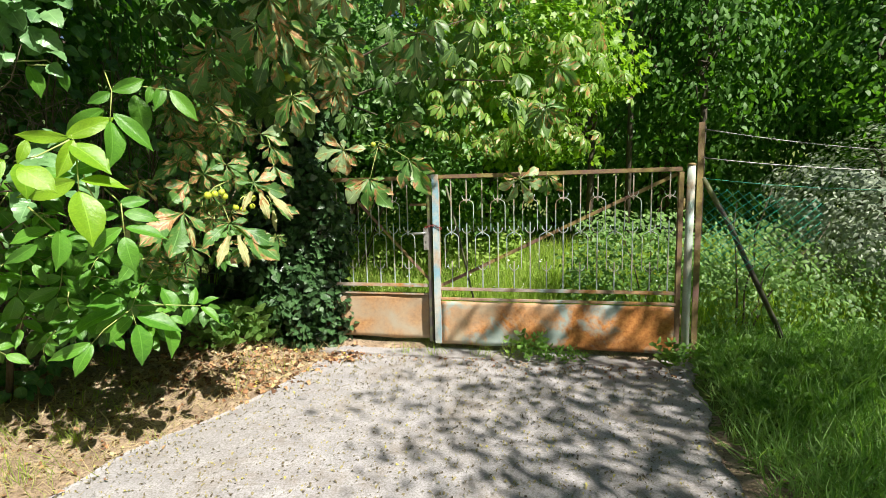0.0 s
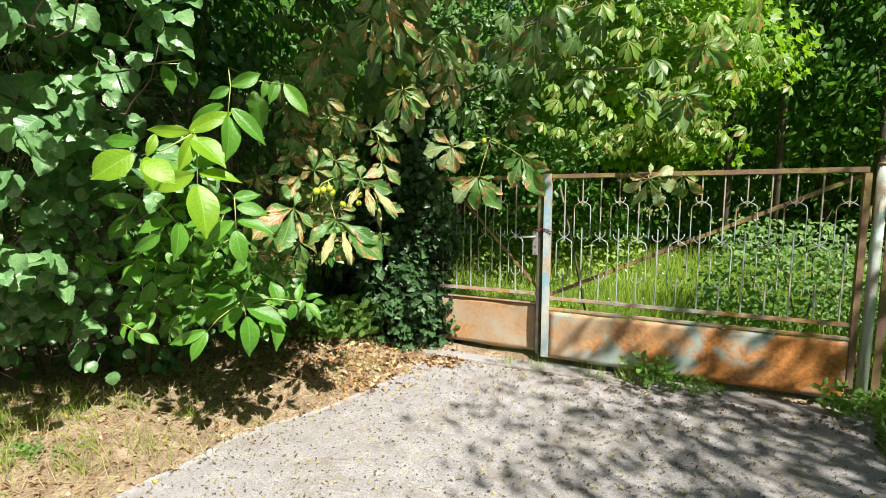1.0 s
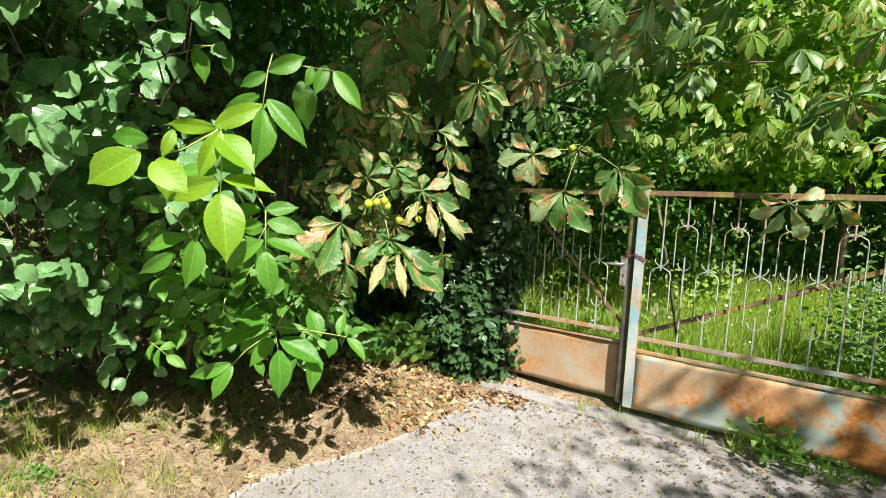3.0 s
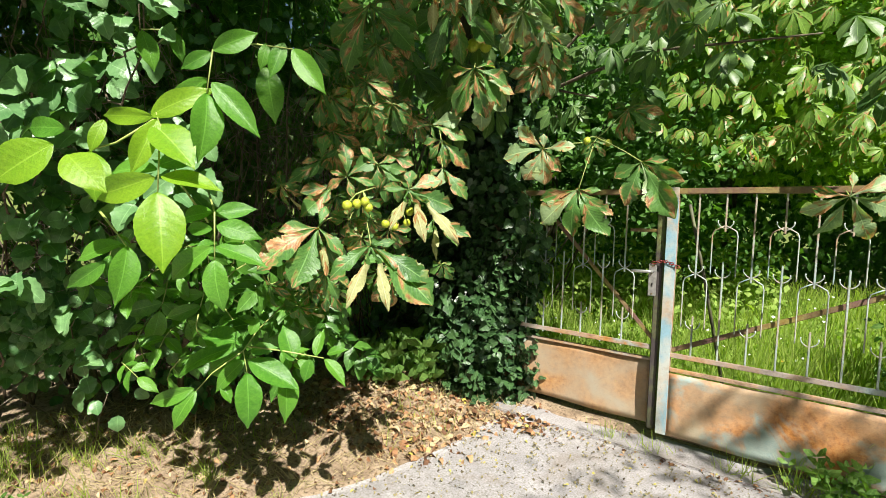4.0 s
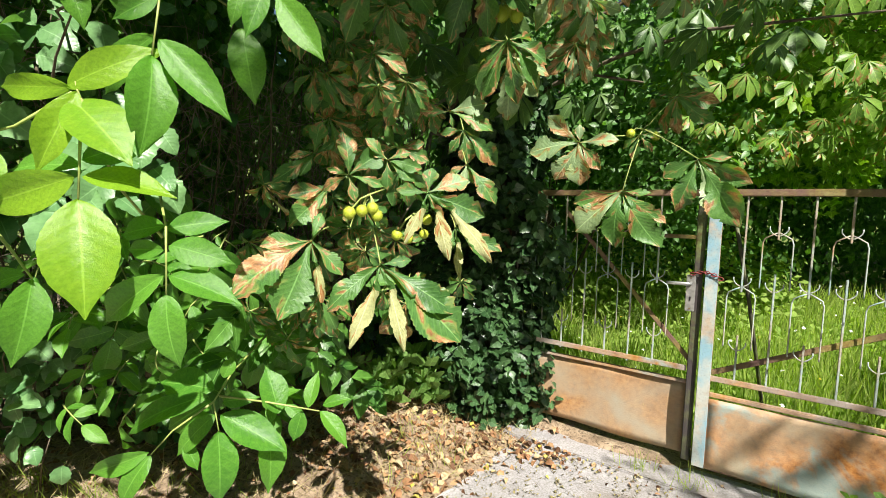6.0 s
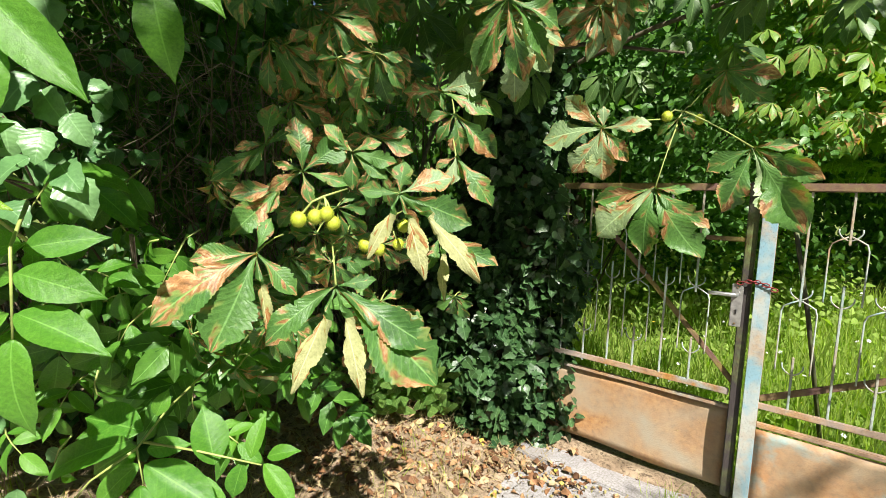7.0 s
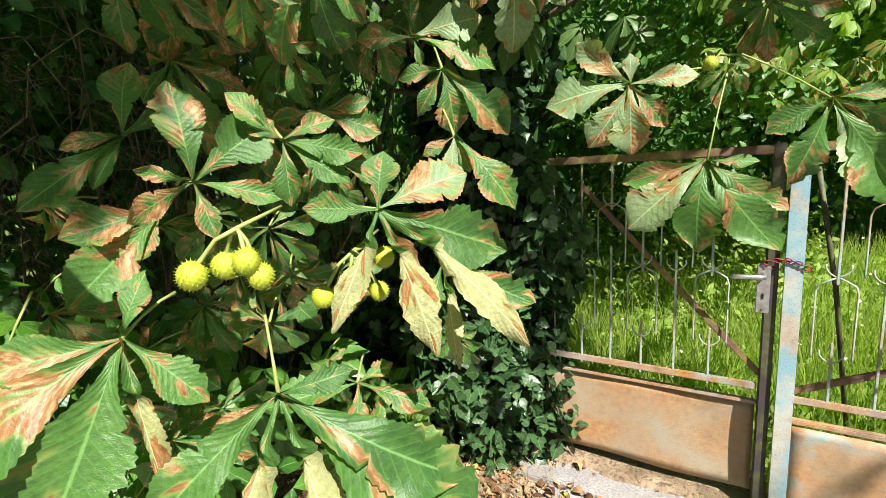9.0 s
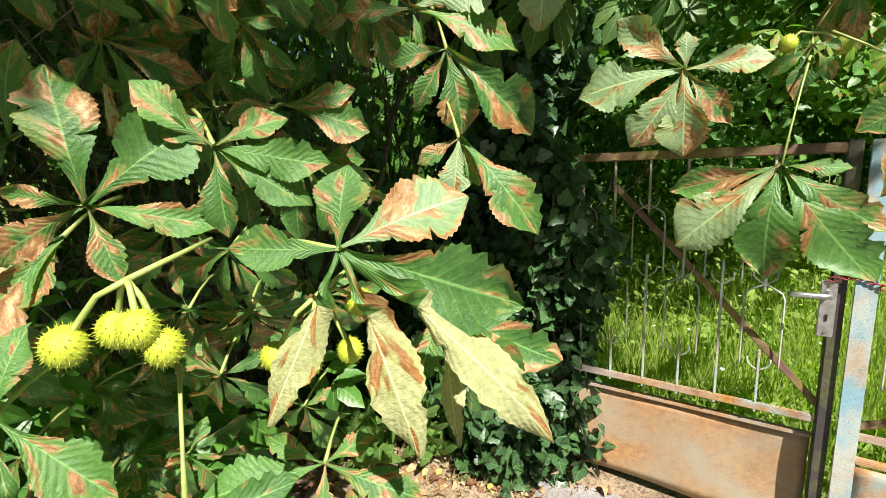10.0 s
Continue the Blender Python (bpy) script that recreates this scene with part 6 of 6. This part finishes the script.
walnut_leaflet(stalk, (-1.233, 2.040, 1.728), (-1.179, 2.006, 1.543), (0.879, -0.420, -0.224), wide=1.05)
walnut_leaflet(stalk, (-1.221, 2.048, 1.759), (-1.093, 2.099, 1.627), (0.879, -0.448, -0.164), wide=0.8)
walnut_leaflet(stalk, (-1.284, 2.076, 1.784), (-1.439, 2.002, 1.667), (0.849, -0.528, 0.014), wide=0.8)
walnut_leaflet(stalk, (-1.229, 2.052, 1.843), (-1.273, 1.992, 1.788), (0.731, -0.673, -0.114))
walnut_leaflet(stalk, (-1.224, 2.054, 1.849), (-1.116, 2.111, 1.904), (0.908, -0.409, -0.094))
stalk = walnut_stalk((-1.220, 2.058, 1.866), (-1.161, 2.144, 1.886), (-1.083, 2.215, 1.883))
walnut_leaflet(stalk, (-1.083, 2.215, 1.883), (-0.981, 2.232, 1.762), (0.545, -0.837, 0.043), wide=0.9)
walnut_leaflet(stalk, (-1.136, 2.167, 1.891), (-1.133, 2.140, 1.815), (0.743, -0.663, 0.091))
walnut_leaflet(stalk, (-1.107, 2.205, 1.902), (-1.114, 2.159, 1.797), (0.605, -0.780, -0.160), wide=0.9)
walnut_leaflet(stalk, (-1.337, 2.338, 1.899), (-1.286, 2.325, 1.718), (0.862, -0.507, 0.015), wide=1.15)
stalk = walnut_stalk((-2.148, 2.408, 2.096), (-1.632, 2.207, 2.030), (-1.533, 2.139, 1.985), (-1.579, 2.060, 1.967))
walnut_leaflet(stalk, (-1.578, 2.060, 1.963), (-1.529, 2.074, 1.849), (0.899, -0.412, -0.145), wide=1.1)
walnut_leaflet(stalk, (-1.480, 2.107, 1.958), (-1.461, 2.109, 1.871), (0.690, -0.698, 0.192), wide=1.1)
stalk = walnut_stalk((-1.355, 2.125, 1.460), (-1.240, 2.064, 1.396), (-1.232, 2.056, 1.255))
walnut_leaflet(stalk, (-1.232, 2.056, 1.255), (-1.180, 2.014, 1.115), (0.556, -0.588, 0.587), wide=1.15)
walnut_leaflet(stalk, (-1.240, 2.056, 1.295), (-1.354, 1.969, 1.193), (0.662, -0.488, 0.569), wide=0.85)
walnut_leaflet(stalk, (-1.229, 2.061, 1.295), (-1.081, 2.108, 1.265), (0.670, -0.486, 0.562), wide=0.85)
walnut_leaflet(stalk, (-1.261, 2.072, 1.345), (-1.357, 2.037, 1.342), (0.825, -0.496, 0.270), wide=0.9)
walnut_leaflet(stalk, (-1.232, 2.065, 1.357), (-1.107, 2.101, 1.337), (0.819, -0.406, 0.405), wide=1.1)
walnut_leaflet(stalk, (-1.277, 2.090, 1.388), (-1.185, 2.159, 1.417), (0.840, -0.442, 0.314))
walnut_leaflet(stalk, (-1.292, 2.094, 1.394), (-1.407, 2.049, 1.378), (0.683, -0.602, 0.415))
stalk = walnut_stalk((-1.546, 2.677, 1.041), (-1.487, 2.418, 0.933), (-1.447, 2.321, 0.882), (-1.430, 2.323, 0.799))
walnut_leaflet(stalk, (-1.414, 2.309, 0.808), (-1.336, 2.264, 0.624), (0.595, -0.395, 0.700), wide=1.1)
walnut_leaflet(stalk, (-1.442, 2.321, 0.846), (-1.511, 2.212, 0.748), (0.463, -0.564, 0.684), wide=0.9)
walnut_leaflet(stalk, (-1.427, 2.328, 0.846), (-1.235, 2.382, 0.781), (0.700, -0.447, 0.557), wide=0.95)
walnut_leaflet(stalk, (-1.480, 2.338, 0.870), (-1.605, 2.236, 0.781), (0.787, -0.405, 0.465), wide=1.2)
walnut_leaflet(stalk, (-1.424, 2.333, 0.883), (-1.330, 2.358, 0.910), (0.560, -0.482, 0.674), wide=1.1)
walnut_leaflet(stalk, (-1.463, 2.315, 0.899), (-1.712, 2.144, 0.825), (0.588, -0.484, 0.648), wide=0.62)
walnut_leaflet(stalk, (-1.491, 2.357, 0.897), (-1.652, 2.282, 0.927), (0.628, -0.399, 0.668), wide=1.2)
walnut_leaflet(stalk, (-1.494, 2.391, 0.921), (-1.473, 2.407, 0.984), (0.760, -0.326, 0.562), wide=1.3)
stalk = walnut_stalk((-1.447, 2.321, 0.882), (-1.548, 2.265, 0.796), (-1.600, 2.234, 0.727))
walnut_leaflet(stalk, (-1.577, 2.214, 0.749), (-1.696, 2.096, 0.688), (0.809, -0.318, 0.494), wide=0.75)
walnut_leaflet(stalk, (-1.572, 2.216, 0.739), (-1.607, 2.111, 0.621), (0.672, -0.291, 0.681), wide=0.95)
walnut_leaflet(stalk, (-1.516, 2.278, 0.763), (-1.457, 2.279, 0.700), (0.610, -0.449, 0.654))
stalk = walnut_stalk((-1.433, 2.330, 0.899), (-1.311, 2.388, 0.886), (-1.174, 2.452, 0.865))
walnut_leaflet(stalk, (-1.293, 2.415, 0.845), (-1.336, 2.417, 0.977), (0.462, -0.386, 0.798), wide=1.3)
walnut_leaflet(stalk, (-1.186, 2.468, 0.856), (-1.076, 2.471, 0.791), (0.460, -0.522, 0.718), wide=0.9)
walnut_leaflet(stalk, (-1.180, 2.473, 0.873), (-1.107, 2.489, 0.912), (0.463, -0.660, 0.593))
walnut_leaflet(stalk, (-1.224, 2.461, 0.860), (-1.224, 2.492, 0.960), (0.330, -0.725, 0.605), wide=0.9)
walnut_leaflet(stalk, (-1.232, 2.445, 0.855), (-1.237, 2.414, 0.771), (0.538, -0.469, 0.701), wide=1.2)
walnut_leaflet(stalk, (-1.344, 2.420, 0.796), (-1.263, 2.389, 0.627), (0.741, -0.404, 0.536), wide=1.05)
walnut_leaf((-2.069, 2.427, 1.539), (-2.170, 2.338, 1.312), (0.879, -0.221, 0.422), 0.190, pairs=2)
walnut_leaf((-2.195, 2.473, 1.561), (-2.093, 2.523, 1.491), (0.882, -0.222, 0.415), 0.204, pairs=2)
walnut_leaf((-1.856, 2.697, 1.329), (-1.923, 2.633, 1.136), (0.782, -0.358, 0.511), 0.211, pairs=2)
walnut_leaf((-2.115, 2.693, 1.557), (-2.195, 2.633, 1.453), (0.848, -0.321, 0.421), 0.204, pairs=2)
walnut_leaf((-2.016, 2.568, 1.057), (-2.036, 2.536, 0.903), (0.762, -0.256, 0.595), 0.192, pairs=2)
walnut_leaf((-1.700, 2.962, 0.890), (-1.633, 2.984, 0.763), (0.621, -0.422, 0.660), 0.173, pairs=1)
walnut_leaf((-1.766, 2.817, 0.960), (-1.791, 2.786, 0.837), (0.671, -0.375, 0.640), 0.184, pairs=2)
walnut_leaf((-2.146, 2.465, 1.069), (-2.165, 2.435, 0.926), (0.775, -0.157, 0.612), 0.197, pairs=2)

# sunlit leaves that hang from the high limbs
above = random.Random(12)
for i in range(32):
    q, c, z = above.uniform(1.1, 2.45), above.uniform(-5.08, -4.72), above.uniform(2.1, 2.85)
    r = c + 0.915 * z
    p = Vector(((q + r) / math.sqrt(2), (q - r) / math.sqrt(2), z))
    chestnut_leaf(p, (above.uniform(-0.5, 0.6), above.uniform(-0.2, 0.1), -0.9), (0.45 + above.uniform(-0.3, 0.3), -0.85, 0.35), above.uniform(0.17, 0.25), 112, (above.randrange(7),) if i % 3 == 0 else (), 14, pale=0.55)

# further chestnut leaves crowd behind the nearest ones
VIEW, ACROSS = Vector((-0.42, 0.905, 0)), Vector((0.905, 0.42, 0))
dense = random.Random(31)
for i in range(50):
    z = dense.uniform(1.0, 2.05)
    p = VIEW * dense.uniform(2.86, 3.35) + ACROSS * (dense.uniform(-0.40, 0.12) if z < 1.55 else dense.uniform(-0.16, 0.22)) + Vector((0, 0, z))
    face = Vector((0.42 + dense.uniform(-0.4, 0.4), -0.9, 0.5 + dense.uniform(-0.3, 0.5)))
    down = Vector((dense.uniform(-0.8, 0.8), dense.uniform(-0.2, 0.2), -0.8))
    chestnut_leaf(p, down, face, dense.uniform(0.11, 0.17), 118, (dense.randrange(7),) if i % 3 == 0 else (), 16)
for i in range(60):
    p = Vector((-0.5, 0.85, 0)).normalized() * dense.uniform(2.95, 3.7) + Vector((0.86, 0.5, 0)) * dense.uniform(-1.0, 0.0) + Vector((0, 0, dense.uniform(0.66, 1.35)))
    tip = p + Vector((dense.uniform(-0.10, 0.16), dense.uniform(-0.12, 0.08), dense.uniform(-0.14, 0.02)))
    walnut_leaf(p, tip, (0.5 + dense.uniform(-0.3, 0.3), -0.7, 0.7), dense.uniform(0.085, 0.125), 2)

# looser walnut growth behind the nearest sprays, in the darkened inner green
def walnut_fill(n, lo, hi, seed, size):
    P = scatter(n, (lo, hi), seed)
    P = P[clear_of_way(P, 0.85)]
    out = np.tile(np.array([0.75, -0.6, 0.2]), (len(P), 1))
    crown("leaves", walnut, T_PINNATE, P, out, size, M_WALNUT_SHADED, 0.5, 0.5, seed + 1, 0.7)


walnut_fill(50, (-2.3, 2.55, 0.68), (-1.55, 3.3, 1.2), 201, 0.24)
